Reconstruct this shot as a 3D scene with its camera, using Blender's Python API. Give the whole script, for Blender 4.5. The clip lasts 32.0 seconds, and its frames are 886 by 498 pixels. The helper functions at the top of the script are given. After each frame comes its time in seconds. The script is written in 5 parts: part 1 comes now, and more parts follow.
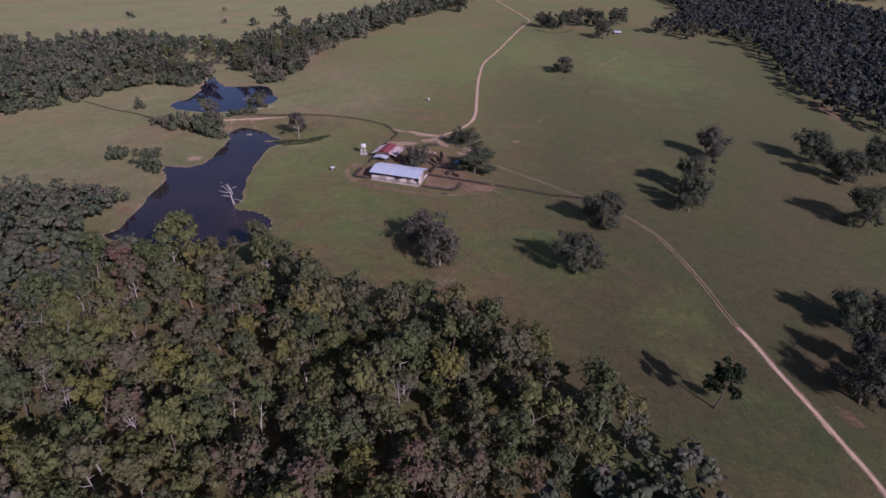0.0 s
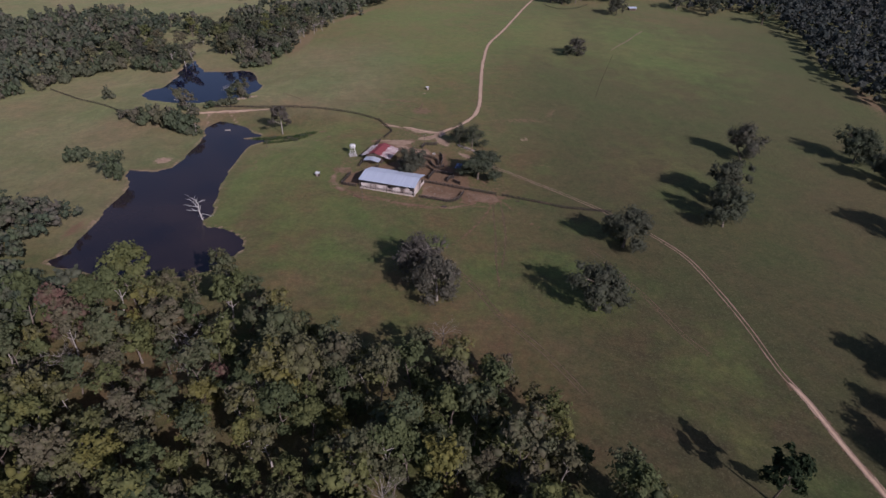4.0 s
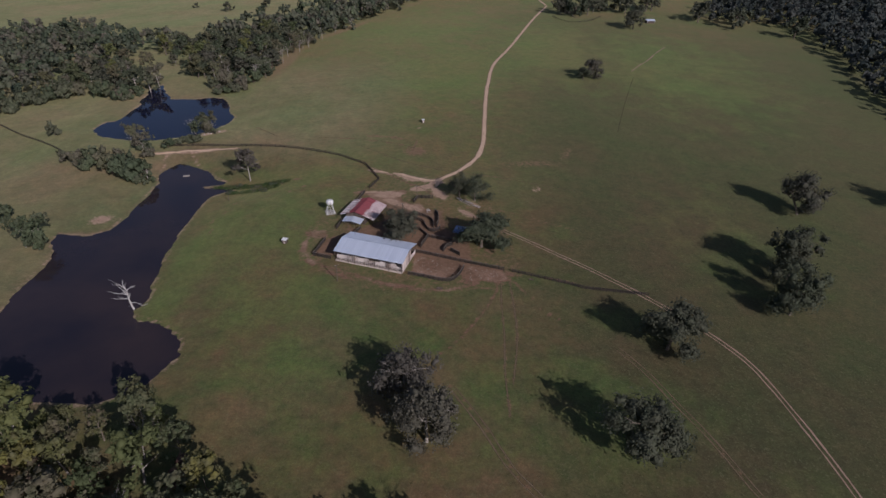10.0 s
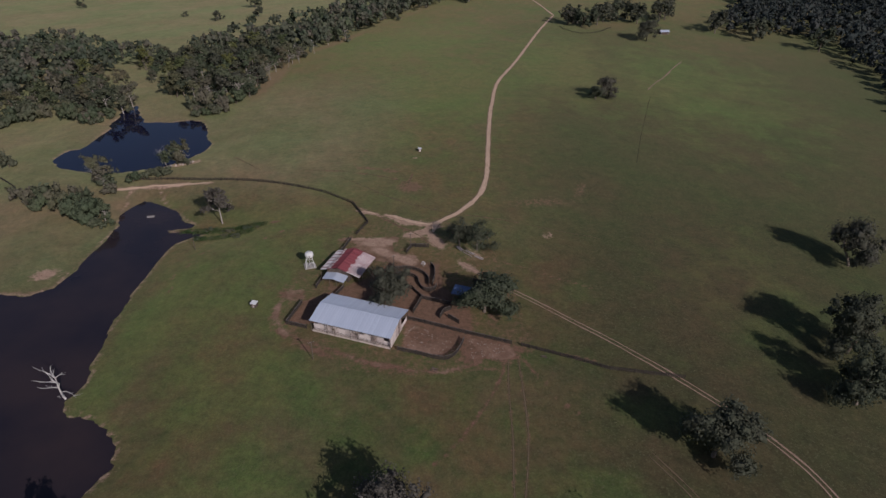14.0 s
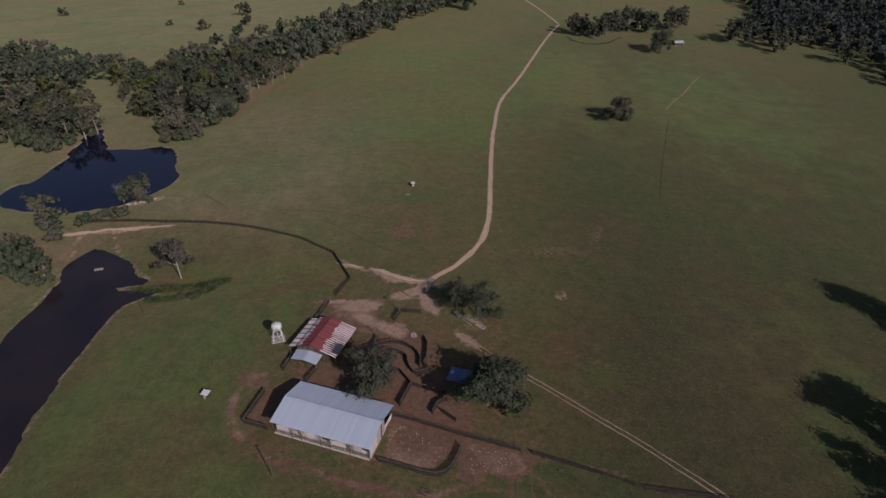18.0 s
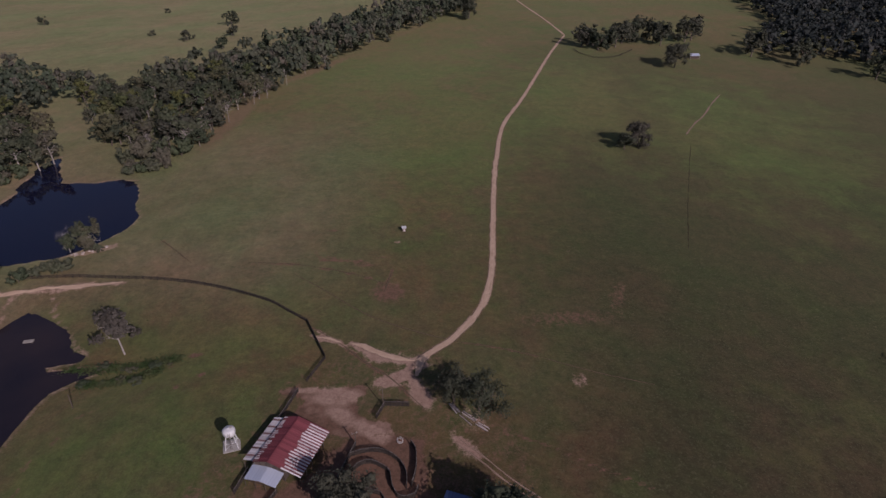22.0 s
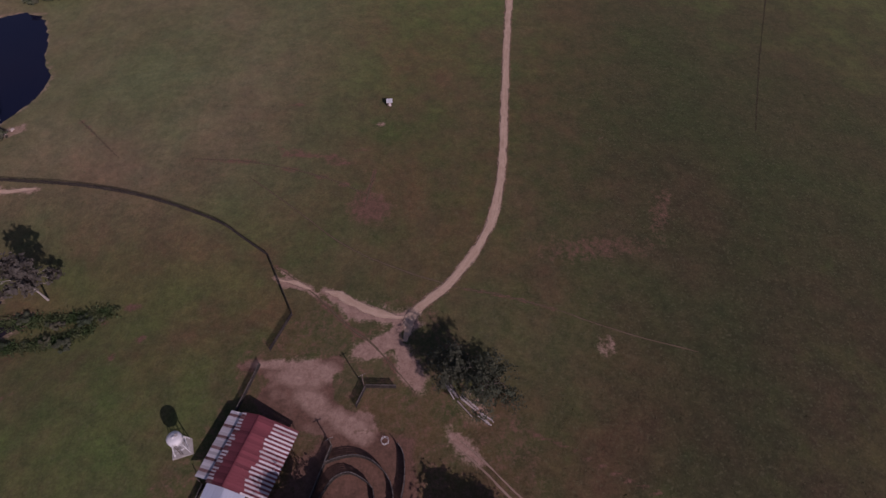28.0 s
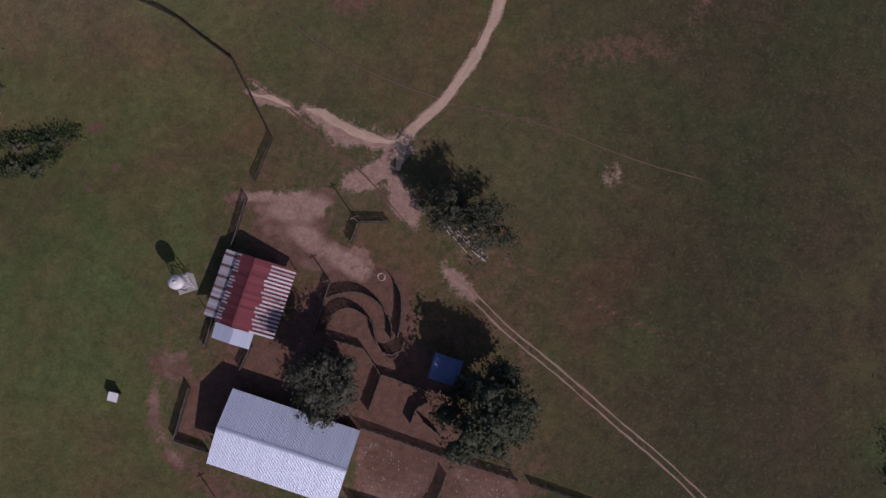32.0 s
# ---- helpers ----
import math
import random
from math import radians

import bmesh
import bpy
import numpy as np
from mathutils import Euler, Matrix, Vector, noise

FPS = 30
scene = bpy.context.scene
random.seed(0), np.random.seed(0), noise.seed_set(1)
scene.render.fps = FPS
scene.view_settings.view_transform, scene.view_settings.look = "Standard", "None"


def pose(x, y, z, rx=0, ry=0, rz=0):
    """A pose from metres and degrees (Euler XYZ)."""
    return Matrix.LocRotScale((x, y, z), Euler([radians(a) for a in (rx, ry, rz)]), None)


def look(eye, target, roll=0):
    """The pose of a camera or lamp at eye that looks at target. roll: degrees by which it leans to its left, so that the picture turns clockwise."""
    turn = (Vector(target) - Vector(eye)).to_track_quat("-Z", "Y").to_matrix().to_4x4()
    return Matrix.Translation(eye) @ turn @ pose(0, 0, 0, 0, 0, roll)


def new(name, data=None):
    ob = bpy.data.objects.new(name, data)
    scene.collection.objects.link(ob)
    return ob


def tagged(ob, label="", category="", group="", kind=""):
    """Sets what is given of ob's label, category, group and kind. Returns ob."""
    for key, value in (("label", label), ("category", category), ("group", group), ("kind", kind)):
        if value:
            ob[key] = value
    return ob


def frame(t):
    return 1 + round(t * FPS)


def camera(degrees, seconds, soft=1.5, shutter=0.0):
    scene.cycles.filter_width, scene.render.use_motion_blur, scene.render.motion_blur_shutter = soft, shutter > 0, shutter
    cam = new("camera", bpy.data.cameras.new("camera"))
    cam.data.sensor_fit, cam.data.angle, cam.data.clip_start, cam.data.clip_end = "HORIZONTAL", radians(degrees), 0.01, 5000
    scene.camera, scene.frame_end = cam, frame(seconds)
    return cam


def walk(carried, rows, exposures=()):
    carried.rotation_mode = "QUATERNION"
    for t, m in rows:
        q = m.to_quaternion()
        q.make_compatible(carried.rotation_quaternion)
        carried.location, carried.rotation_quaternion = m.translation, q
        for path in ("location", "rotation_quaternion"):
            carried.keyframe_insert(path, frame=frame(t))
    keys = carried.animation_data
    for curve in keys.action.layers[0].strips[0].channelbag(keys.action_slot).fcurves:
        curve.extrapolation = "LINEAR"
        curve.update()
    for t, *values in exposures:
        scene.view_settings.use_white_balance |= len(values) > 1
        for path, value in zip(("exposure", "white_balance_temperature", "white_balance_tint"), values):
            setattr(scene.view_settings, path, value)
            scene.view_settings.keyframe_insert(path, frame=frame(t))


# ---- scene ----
cam = camera(72.9, 32.0)
PATH = [
(0, (15.165, -366.463, 124.334), (15.154, -364.701, 123.387), 1.8),
    (0.5, (15.279, -359.742, 124.861), (15.267, -357.996, 123.886), 1.8),
    (1, (15.394, -353.688, 125.223), (15.38, -351.943, 124.247), 1.8),
    (1.5, (15.509, -348.061, 125.455), (15.494, -346.316, 124.479), 1.8),
    (1.7, (15.555, -345.9, 125.51), (15.54, -344.155, 124.534), 1.8),
    (1.9, (15.6, -343.75, 125.565), (15.586, -342.039, 124.53), 1.7),
    (2, (15.626, -342.681, 125.587), (15.612, -340.97, 124.552), 1.7),
    (2.5, (15.742, -337.421, 125.645), (15.727, -335.708, 124.612), 1.8),
    (3, (15.86, -332.192, 125.652), (15.844, -330.479, 124.62), 1.7),
    (3.5, (15.977, -326.94, 125.624), (15.96, -325.225, 124.594), 1.8),
    (5.5, (16.447, -305.319, 125.434), (16.428, -303.6, 124.412), 1.7),
    (6, (16.563, -299.776, 125.407), (16.545, -298.058, 124.384), 1.8),
    (6.5, (16.68, -294.207, 125.396), (16.658, -292.487, 124.375), 1.7),
    (7, (16.795, -288.626, 125.403), (16.772, -286.907, 124.382), 1.8),
    (7.5, (16.91, -283.05, 125.429), (16.885, -281.331, 124.407), 1.7),
    (8, (17.023, -277.49, 125.471), (16.997, -275.772, 124.448), 1.7),
    (9, (17.247, -266.455, 125.596), (17.22, -264.736, 124.573), 1.6),
    (10, (17.466, -255.551, 125.755), (17.438, -253.833, 124.733), 1.6),
    (11, (17.678, -244.76, 125.92), (17.648, -243.041, 124.898), 1.6),
    (12, (17.882, -234.027, 126.06), (17.85, -232.307, 125.039), 1.6),
    (13, (18.078, -223.279, 126.152), (18.044, -221.558, 125.134), 1.6),
    (14, (18.264, -212.451, 126.177), (18.227, -210.729, 125.16), 1.5),
    (14.5, (18.353, -206.992, 126.162), (18.319, -205.271, 125.144), 1.6),
    (16.5, (18.68, -184.841, 125.924), (18.639, -183.118, 124.909), 1.4),
    (17, (18.753, -179.245, 125.83), (18.714, -177.521, 124.817), 1.4),
    (18, (18.89, -168.04, 125.623), (18.85, -166.315, 124.611), 1.4),
    (19, (19.011, -156.896, 125.423), (18.967, -155.171, 124.412), 1.2),
    (20, (19.116, -145.905, 125.277), (19.074, -144.179, 124.268), 1.4),
    (21, (19.204, -135.136, 125.234), (19.163, -133.408, 124.228), 1.3),
    (22, (19.274, -124.612, 125.35), (19.233, -122.883, 124.345), 1.3),
    (23, (19.325, -114.286, 125.675), (19.28, -112.557, 124.67), 1.1),
    (23.5, (19.342, -109.161, 125.929), (19.299, -107.433, 124.923), 1.1),
    (24, (19.355, -104.034, 126.25), (19.311, -102.305, 125.245), 1.0),
    (24.4, (19.361, -99.91, 126.556), (19.317, -98.181, 125.551), 1.0),
    (24.5, (19.362, -98.876, 126.642), (19.313, -97.062, 125.8), 0.6),
    (26.5, (19.333, -77.33, 128.92), (19.288, -75.646, 127.842), 1.3),
    (27, (19.312, -71.579, 129.653), (19.271, -70.022, 128.398), 1.1),
    (28, (19.249, -59.56, 131.259), (19.222, -58.34, 129.675), 1.2),
    (29, (19.161, -47.051, 132.957), (19.146, -46.244, 131.127), 1.6),
    (30, (19.046, -34.766, 134.576), (19.051, -34.481, 132.597), 2.8),
    (31, (18.903, -24.247, 135.877), (18.913, -24.063, 133.886), 5.2),
    (32, (18.732, -18.275, 136.535), (18.75, -18.099, 134.543), 8.1),
]
EXPOSURES = [
    (0, 0.26, 5700, 43), (1, 0.23, 5740, 38), (2, 0.20, 5820, 32), (3, 0.17, 5850, 30), (6, 0.07, 5860, 26), (9, -0.01, 5890, 23), (14, -0.14, 6020, 21), (19, -0.31, 6110, 24), (24.3, -0.39, 6070, 40), (24.6, -0.38, 5880, 38), (25.6, -0.40, 5970, 39), (26.5, -0.46, 6160, 45), (27, -0.50, 6200, 48), (28, -0.42, 6110, 45), (29, -0.32, 6010, 42), (32, -0.22, 5900, 35),
]
walk(cam, [(t, look(eye, target, roll)) for t, eye, target, roll in PATH], EXPOSURES)

# ---- daylight: low sun from the south-east, clear sky ----
SUN_EL, SUN_AZ = radians(29.5), radians(143)
world = bpy.data.worlds.new("sky")
scene.world = world
world.use_nodes = True
wn = world.node_tree.nodes
sky = wn.new("ShaderNodeTexSky")
sky.sky_type, sky.sun_disc = "NISHITA", False
sky.sun_elevation, sky.sun_rotation = SUN_EL, SUN_AZ
sky.air_density, sky.dust_density = 1.0, 1.2
wn["Background"].inputs[1].default_value = 0.05
world.node_tree.links.new(sky.outputs[0], wn["Background"].inputs[0])
sun_way = Vector((math.sin(SUN_AZ) * math.cos(SUN_EL), math.cos(SUN_AZ) * math.cos(SUN_EL), math.sin(SUN_EL)))
sun = new("sun", bpy.data.lights.new("sun", "SUN"))
sun.data.energy, sun.data.angle, sun.data.color = 3.0, radians(0.5), (1.0, 0.93, 0.82)
sun.matrix_world = look(sun_way * 400, (0, 0, 0))
scene.view_settings.exposure = 0.0

# ---- materials ----
def shader(name, rough=0.8, metal=0.0, spec=0.3):
    m = bpy.data.materials.new(name)
    m.use_nodes = True
    b = m.node_tree.nodes["Principled BSDF"]
    b.inputs["Roughness"].default_value, b.inputs["Metallic"].default_value = rough, metal
    b.inputs["Specular IOR Level"].default_value = spec
    return m, m.node_tree.nodes, m.node_tree.links, b


def node_noise(nodes, links, coord, scale, detail=4.0, rough=0.55):
    n = nodes.new("ShaderNodeTexNoise")
    n.inputs["Scale"].default_value, n.inputs["Detail"].default_value, n.inputs["Roughness"].default_value = scale, detail, rough
    links.new(coord, n.inputs["Vector"])
    return n.outputs["Fac"]


def node_ramp(nodes, links, fac, stops):
    r = nodes.new("ShaderNodeValToRGB")
    while len(r.color_ramp.elements) < len(stops):
        r.color_ramp.elements.new(0.5)
    for e, (p, c) in zip(r.color_ramp.elements, stops):
        e.position, e.color = p, (*c, 1) if not isinstance(c, float) else (c, c, c, 1)
    links.new(fac, r.inputs["Fac"])
    return r.outputs["Color"]


def node_mix(nodes, links, fac, a, b, kind="MIX"):
    n = nodes.new("ShaderNodeMix")
    n.data_type, n.blend_type = "RGBA", kind
    for socket, value in ((n.inputs["Factor"], fac), (n.inputs["A"], a), (n.inputs["B"], b)):
        if isinstance(value, (int, float)):
            socket.default_value = value
        elif isinstance(value, tuple):
            socket.default_value = (*value, 1)
        else:
            links.new(value, socket)
    return n.outputs["Result"]


def node_math(nodes, links, kind, a, b=0.0, c=0.0):
    n = nodes.new("ShaderNodeMath")
    n.operation = kind
    for socket, value in zip(n.inputs, (a, b, c)):
        if isinstance(value, (int, float)):
            socket.default_value = value
        else:
            links.new(value, socket)
    return n.outputs[0]


def node_bump(nodes, links, b, height, strength, distance):
    n = nodes.new("ShaderNodeBump")
    n.inputs["Strength"].default_value, n.inputs["Distance"].default_value = strength, distance
    links.new(height, n.inputs["Height"])
    links.new(n.outputs["Normal"], b.inputs["Normal"])


def plain(name, low, high, scale=2.0, rough=0.8, metal=0.0, spec=0.3, bump=0.3, random_by=0.25, stretch=None):
    """A worn surface between two colours, at two scales of variation, a little different on each object."""
    m, nodes, links, b = shader(name, rough, metal, spec)
    tc = nodes.new("ShaderNodeTexCoord").outputs["Object"]
    if stretch:
        mp = nodes.new("ShaderNodeMapping")
        mp.inputs["Scale"].default_value = stretch
        links.new(tc, mp.inputs["Vector"])
        tc = mp.outputs["Vector"]
    fine = node_noise(nodes, links, tc, scale * 6, 5)
    wide = node_noise(nodes, links, tc, scale, 3)
    both = node_math(nodes, links, "MULTIPLY_ADD", fine, 0.45, node_math(nodes, links, "MULTIPLY", wide, 0.55))
    info = nodes.new("ShaderNodeObjectInfo").outputs["Random"]
    both = node_math(nodes, links, "ADD", both, node_math(nodes, links, "MULTIPLY", node_math(nodes, links, "SUBTRACT", info, 0.5), random_by))
    links.new(node_ramp(nodes, links, both, [(0.32, low), (0.68, high)]), b.inputs["Base Color"])
    if bump:
        node_bump(nodes, links, b, fine, bump, 0.02)
    return m


def leaf_paint(name, stops, rough=0.75, size=0.35, swing=0.35, tone_by_tree=False):
    """Foliage: its hue differs from tree to tree and, less, from clump to clump."""
    m, nodes, links, b = shader(name, rough, 0.0, 0.12)
    if tone_by_tree:
        tone = nodes.new("ShaderNodeAttribute")
        tone.attribute_name = "tone"
        each = tone.outputs["Fac"]
    else:
        each = nodes.new("ShaderNodeObjectInfo").outputs["Random"]
    isl = nodes.new("ShaderNodeNewGeometry").outputs["Random Per Island"]
    tc = nodes.new("ShaderNodeTexCoord").outputs["Object"]
    patch = node_noise(nodes, links, tc, size, 2)
    f = node_math(nodes, links, "ADD", each, node_math(nodes, links, "MULTIPLY", node_math(nodes, links, "SUBTRACT", patch, 0.5), swing))
    tone = node_ramp(nodes, links, f, stops)
    light = node_ramp(nodes, links, isl, [(0.0, 0.86), (1.0, 1.14)])
    links.new(node_mix(nodes, links, 1.0, tone, light, "MULTIPLY"), b.inputs["Base Color"])
    thin = nodes.new("ShaderNodeBsdfTranslucent")
    both = nodes.new("ShaderNodeMixShader")
    both.inputs["Fac"].default_value = 0.4
    links.new(b.inputs["Base Color"].links[0].from_socket, thin.inputs["Color"])
    links.new(b.outputs["BSDF"], both.inputs[1])
    links.new(thin.outputs["BSDF"], both.inputs[2])
    links.new(both.outputs["Shader"], nodes["Material Output"].inputs["Surface"])
    return m


def grass_paint():
    m, nodes, links, b = shader("pasture", 0.95, 0.0, 0.1)
    tc = nodes.new("ShaderNodeTexCoord").outputs["Object"]
    wide = node_noise(nodes, links, tc, 0.011, 4, 0.6)
    mid = node_noise(nodes, links, tc, 0.06, 4, 0.65)
    tuft = node_noise(nodes, links, tc, 0.5, 4, 0.7)
    blade = node_noise(nodes, links, tc, 1.7, 3, 0.8)
    mixed = node_math(nodes, links, "MULTIPLY_ADD", wide, 0.5, node_math(nodes, links, "MULTIPLY", mid, 0.5))
    tone = node_ramp(nodes, links, mixed, [(0.38, GRASS_DRY), (0.46, GRASS_OLIVE), (0.53, GRASS_GREEN), (0.62, GRASS_LUSH)])
    brown = node_ramp(nodes, links, node_noise(nodes, links, tc, 0.023, 5, 0.7), [(0.46, 0.0), (0.65, 0.66)])
    tone = node_mix(nodes, links, brown, tone, GRASS_BROWN)
    # darker olive grass in the east, with vignetting and dimmer light painted in
    east_dim = nodes.new("ShaderNodeAttribute")
    east_dim.attribute_name = "east_dim"
    # noise only breaks up that darkening; it is not trodden grass
    worn = node_math(nodes, links, "MULTIPLY_ADD", node_math(nodes, links, "SUBTRACT", wide, 0.5), 0.8, east_dim.outputs["Fac"])
    tone = node_mix(nodes, links, node_ramp(nodes, links, worn, [(0.05, 0.0), (0.95, 0.79)]), tone, GRASS_EAST_DIM)
    lush = nodes.new("ShaderNodeAttribute")
    lush.attribute_name = "lush"
    green = node_math(nodes, links, "MULTIPLY_ADD", node_math(nodes, links, "SUBTRACT", mid, 0.5), 1.3, lush.outputs["Fac"])
    tone = node_mix(nodes, links, node_ramp(nodes, links, green, [(0.28, 0.0), (0.85, 0.85)]), tone, GRASS_FRESH)
    far = nodes.new("ShaderNodeAttribute")
    far.attribute_name = "pale"
    tone = node_mix(nodes, links, far.outputs["Fac"], tone, node_mix(nodes, links, node_ramp(nodes, links, mixed, [(0.40, 0.0), (0.60, 1.0)]), FIELD_LOW, FIELD_HIGH))
    tone = node_mix(nodes, links, 1.0, tone, node_ramp(nodes, links, tuft, [(0.3, 0.80), (0.7, 1.20)]), "MULTIPLY")
    tone = node_mix(nodes, links, 1.0, tone, node_ramp(nodes, links, blade, [(0.3, 0.76), (0.7, 1.24)]), "MULTIPLY")
    drift = node_noise(nodes, links, tc, 0.17, 5, 0.68)
    tone = node_mix(nodes, links, 1.0, tone, node_ramp(nodes, links, drift, [(0.32, (0.80, 0.84, 0.86)), (0.68, (1.24, 1.17, 1.10))]), "MULTIPLY")
    blush = node_noise(nodes, links, tc, 0.013, 6, 0.66)
    tone = node_mix(nodes, links, 1.0, tone, node_ramp(nodes, links, blush, [(0.38, (0.85, 1.10, 0.86)), (0.62, (1.21, 0.97, 1.02))]), "MULTIPLY")
    speck = node_ramp(nodes, links, node_noise(nodes, links, tc, 1.3, 2, 0.6), [(0.58, 0.0), (0.70, 0.4)])
    tone = node_mix(nodes, links, speck, tone, GRASS_SPECK)
    att = nodes.new("ShaderNodeAttribute")
    att.attribute_name = "dirt"
    edge = node_math(nodes, links, "MULTIPLY_ADD", node_math(nodes, links, "SUBTRACT", tuft, 0.5), 1.1, att.outputs["Fac"])
    edge = node_math(nodes, links, "MULTIPLY_ADD", node_math(nodes, links, "SUBTRACT", blade, 0.5), 0.5, edge)
    bare = node_ramp(nodes, links, edge, [(0.38, 0.0), (0.72, 1.0)])
    dust = nodes.new("ShaderNodeAttribute")
    dust.attribute_name = "dust"
    dusty = node_math(nodes, links, "MULTIPLY_ADD", node_math(nodes, links, "SUBTRACT", mid, 0.5), 1.2, dust.outputs["Fac"])
    dark = node_ramp(nodes, links, tuft, [(0.3, SOIL_LOW), (0.7, SOIL_MID)])
    light = node_ramp(nodes, links, tuft, [(0.3, SOIL_DUST), (0.7, SOIL_HIGH)])
    soil = node_mix(nodes, links, node_ramp(nodes, links, dusty, [(0.3, 0.0), (0.7, 1.0)]), dark, light)
    soil = node_mix(nodes, links, 1.0, soil, node_ramp(nodes, links, blade, [(0.3, 0.8), (0.7, 1.2)]), "MULTIPLY")
    tone = node_mix(nodes, links, bare, tone, soil)
    links.new(tone, b.inputs["Base Color"])
    b.inputs["Sheen Weight"].default_value, b.inputs["Sheen Roughness"].default_value = 0.36, 0.5
    b.inputs["Sheen Tint"].default_value = (0.50, 0.52, 0.24, 1)
    node_bump(nodes, links, b, node_math(nodes, links, "MULTIPLY_ADD", blade, 0.35, tuft), 0.55, 0.28)
    return m


def road_paint(name, low, high, solid=0.62):
    """Worn earth that frays into the grass at its edges and is streaked along its length."""
    m, nodes, links, b = shader(name, 0.95, 0.0, 0.1)
    tc = nodes.new("ShaderNodeTexCoord").outputs["Object"]
    lane = nodes.new("ShaderNodeAttribute")
    lane.attribute_name = "lane"
    edge = nodes.new("ShaderNodeAttribute")
    edge.attribute_name = "edge"
    wide, fine = node_noise(nodes, links, tc, 0.35, 4), node_noise(nodes, links, tc, 2.2, 4, 0.7)
    streak = node_noise(nodes, links, lane.outputs["Vector"], 1.0, 4, 0.6)
    f = node_math(nodes, links, "MULTIPLY_ADD", fine, 0.3, node_math(nodes, links, "MULTIPLY", wide, 0.3))
    f = node_math(nodes, links, "MULTIPLY_ADD", streak, 0.4, f)
    links.new(node_ramp(nodes, links, f, [(0.35, low), (0.65, high)]), b.inputs["Base Color"])
    node_bump(nodes, links, b, fine, 0.4, 0.05)
    fray = node_math(nodes, links, "MULTIPLY_ADD", node_math(nodes, links, "SUBTRACT", fine, 0.5), 0.55, edge.outputs["Fac"])
    fray = node_math(nodes, links, "MULTIPLY_ADD", node_math(nodes, links, "SUBTRACT", streak, 0.5), 0.9, fray)
    fray = node_math(nodes, links, "MULTIPLY_ADD", node_math(nodes, links, "SUBTRACT", wide, 0.5), 0.5, fray)
    gone = node_ramp(nodes, links, fray, [(solid - 0.13, 0.0), (solid + 0.16, 1.0)])
    clear = nodes.new("ShaderNodeBsdfTransparent")
    both = nodes.new("ShaderNodeMixShader")
    links.new(gone, both.inputs["Fac"])
    links.new(b.outputs["BSDF"], both.inputs[1])
    links.new(clear.outputs["BSDF"], both.inputs[2])
    links.new(both.outputs["Shader"], nodes["Material Output"].inputs["Surface"])
    return m


def water_paint(name, low, high):
    m, nodes, links, b = shader(name, 0.035, 0.0, 0.5)
    tc = nodes.new("ShaderNodeTexCoord").outputs["Object"]
    b.inputs["IOR"].default_value = 1.33
    murk = node_noise(nodes, links, tc, 0.03, 4)
    links.new(node_ramp(nodes, links, murk, [(0.35, low), (0.68, high)]), b.inputs["Base Color"])
    node_bump(nodes, links, b, node_noise(nodes, links, tc, 0.9, 3), 0.06, 0.1)
    return m


GRASS_DRY, GRASS_OLIVE, GRASS_GREEN, GRASS_LUSH = (0.126, 0.089, 0.055), (0.102, 0.086, 0.046), (0.083, 0.086, 0.039), (0.070, 0.094, 0.034)
GRASS_BROWN = (0.138, 0.082, 0.050)
# the second colour is olive grass darkened further for dimmer light
GRASS_FRESH, GRASS_EAST_DIM, GRASS_SPECK = (0.098, 0.119, 0.044), (0.041, 0.042, 0.025), (0.150, 0.142, 0.080)
FIELD_LOW, FIELD_HIGH = (0.122, 0.113, 0.065), (0.184, 0.159, 0.099)
SOIL_LOW, SOIL_MID, SOIL_DUST, SOIL_HIGH = (0.118, 0.067, 0.048), (0.205, 0.110, 0.080), (0.285, 0.176, 0.133), (0.43, 0.288, 0.222)
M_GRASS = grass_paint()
M_ROAD = road_paint("sandy_road", (0.42, 0.285, 0.195), (0.68, 0.505, 0.370))
M_TRACK = road_paint("sandy_wheel_rut", (0.22, 0.150, 0.108), (0.42, 0.300, 0.225), 0.56)
M_RUT = road_paint("worn_grass_rut", (0.12, 0.090, 0.055), (0.18, 0.138, 0.088), 0.42)
M_RUT_DARK = road_paint("dark_grass_rut", (0.058, 0.050, 0.030), (0.090, 0.075, 0.045), 0.30)
# base colours hold some reflected sky blue, over brown murk in the south
M_WATER = {"south": water_paint("murky_pond_water", (0.021, 0.018, 0.026), (0.042, 0.030, 0.032)), "north": water_paint("sky_tinted_pond_water", (0.009, 0.011, 0.031), (0.014, 0.014, 0.031))}
M_LEAF_OAK = leaf_paint("oak_leaves", [(0.0, (0.086, 0.102, 0.066)), (0.35, (0.112, 0.114, 0.084)), (0.7, (0.088, 0.110, 0.068)), (1.0, (0.124, 0.118, 0.094))])
M_LEAF_GREY = leaf_paint("greying_oak_leaves", [(0.0, (0.132, 0.122, 0.104)), (0.5, (0.150, 0.132, 0.112)), (1.0, (0.124, 0.128, 0.090))])
M_LEAF_WOOD = leaf_paint("woodland_leaves", [(0.0, (0.098, 0.122, 0.060)), (0.16, (0.128, 0.150, 0.066)), (0.30, (0.172, 0.182, 0.070)), (0.42, (0.152, 0.145, 0.086)), (0.54, (0.110, 0.136, 0.070)), (0.66, (0.170, 0.150, 0.100)), (0.77, (0.150, 0.165, 0.066)), (0.87, (0.215, 0.200, 0.062)), (0.94, (0.150, 0.148, 0.090)), (1.0, (0.190, 0.112, 0.092))], swing=0.2)
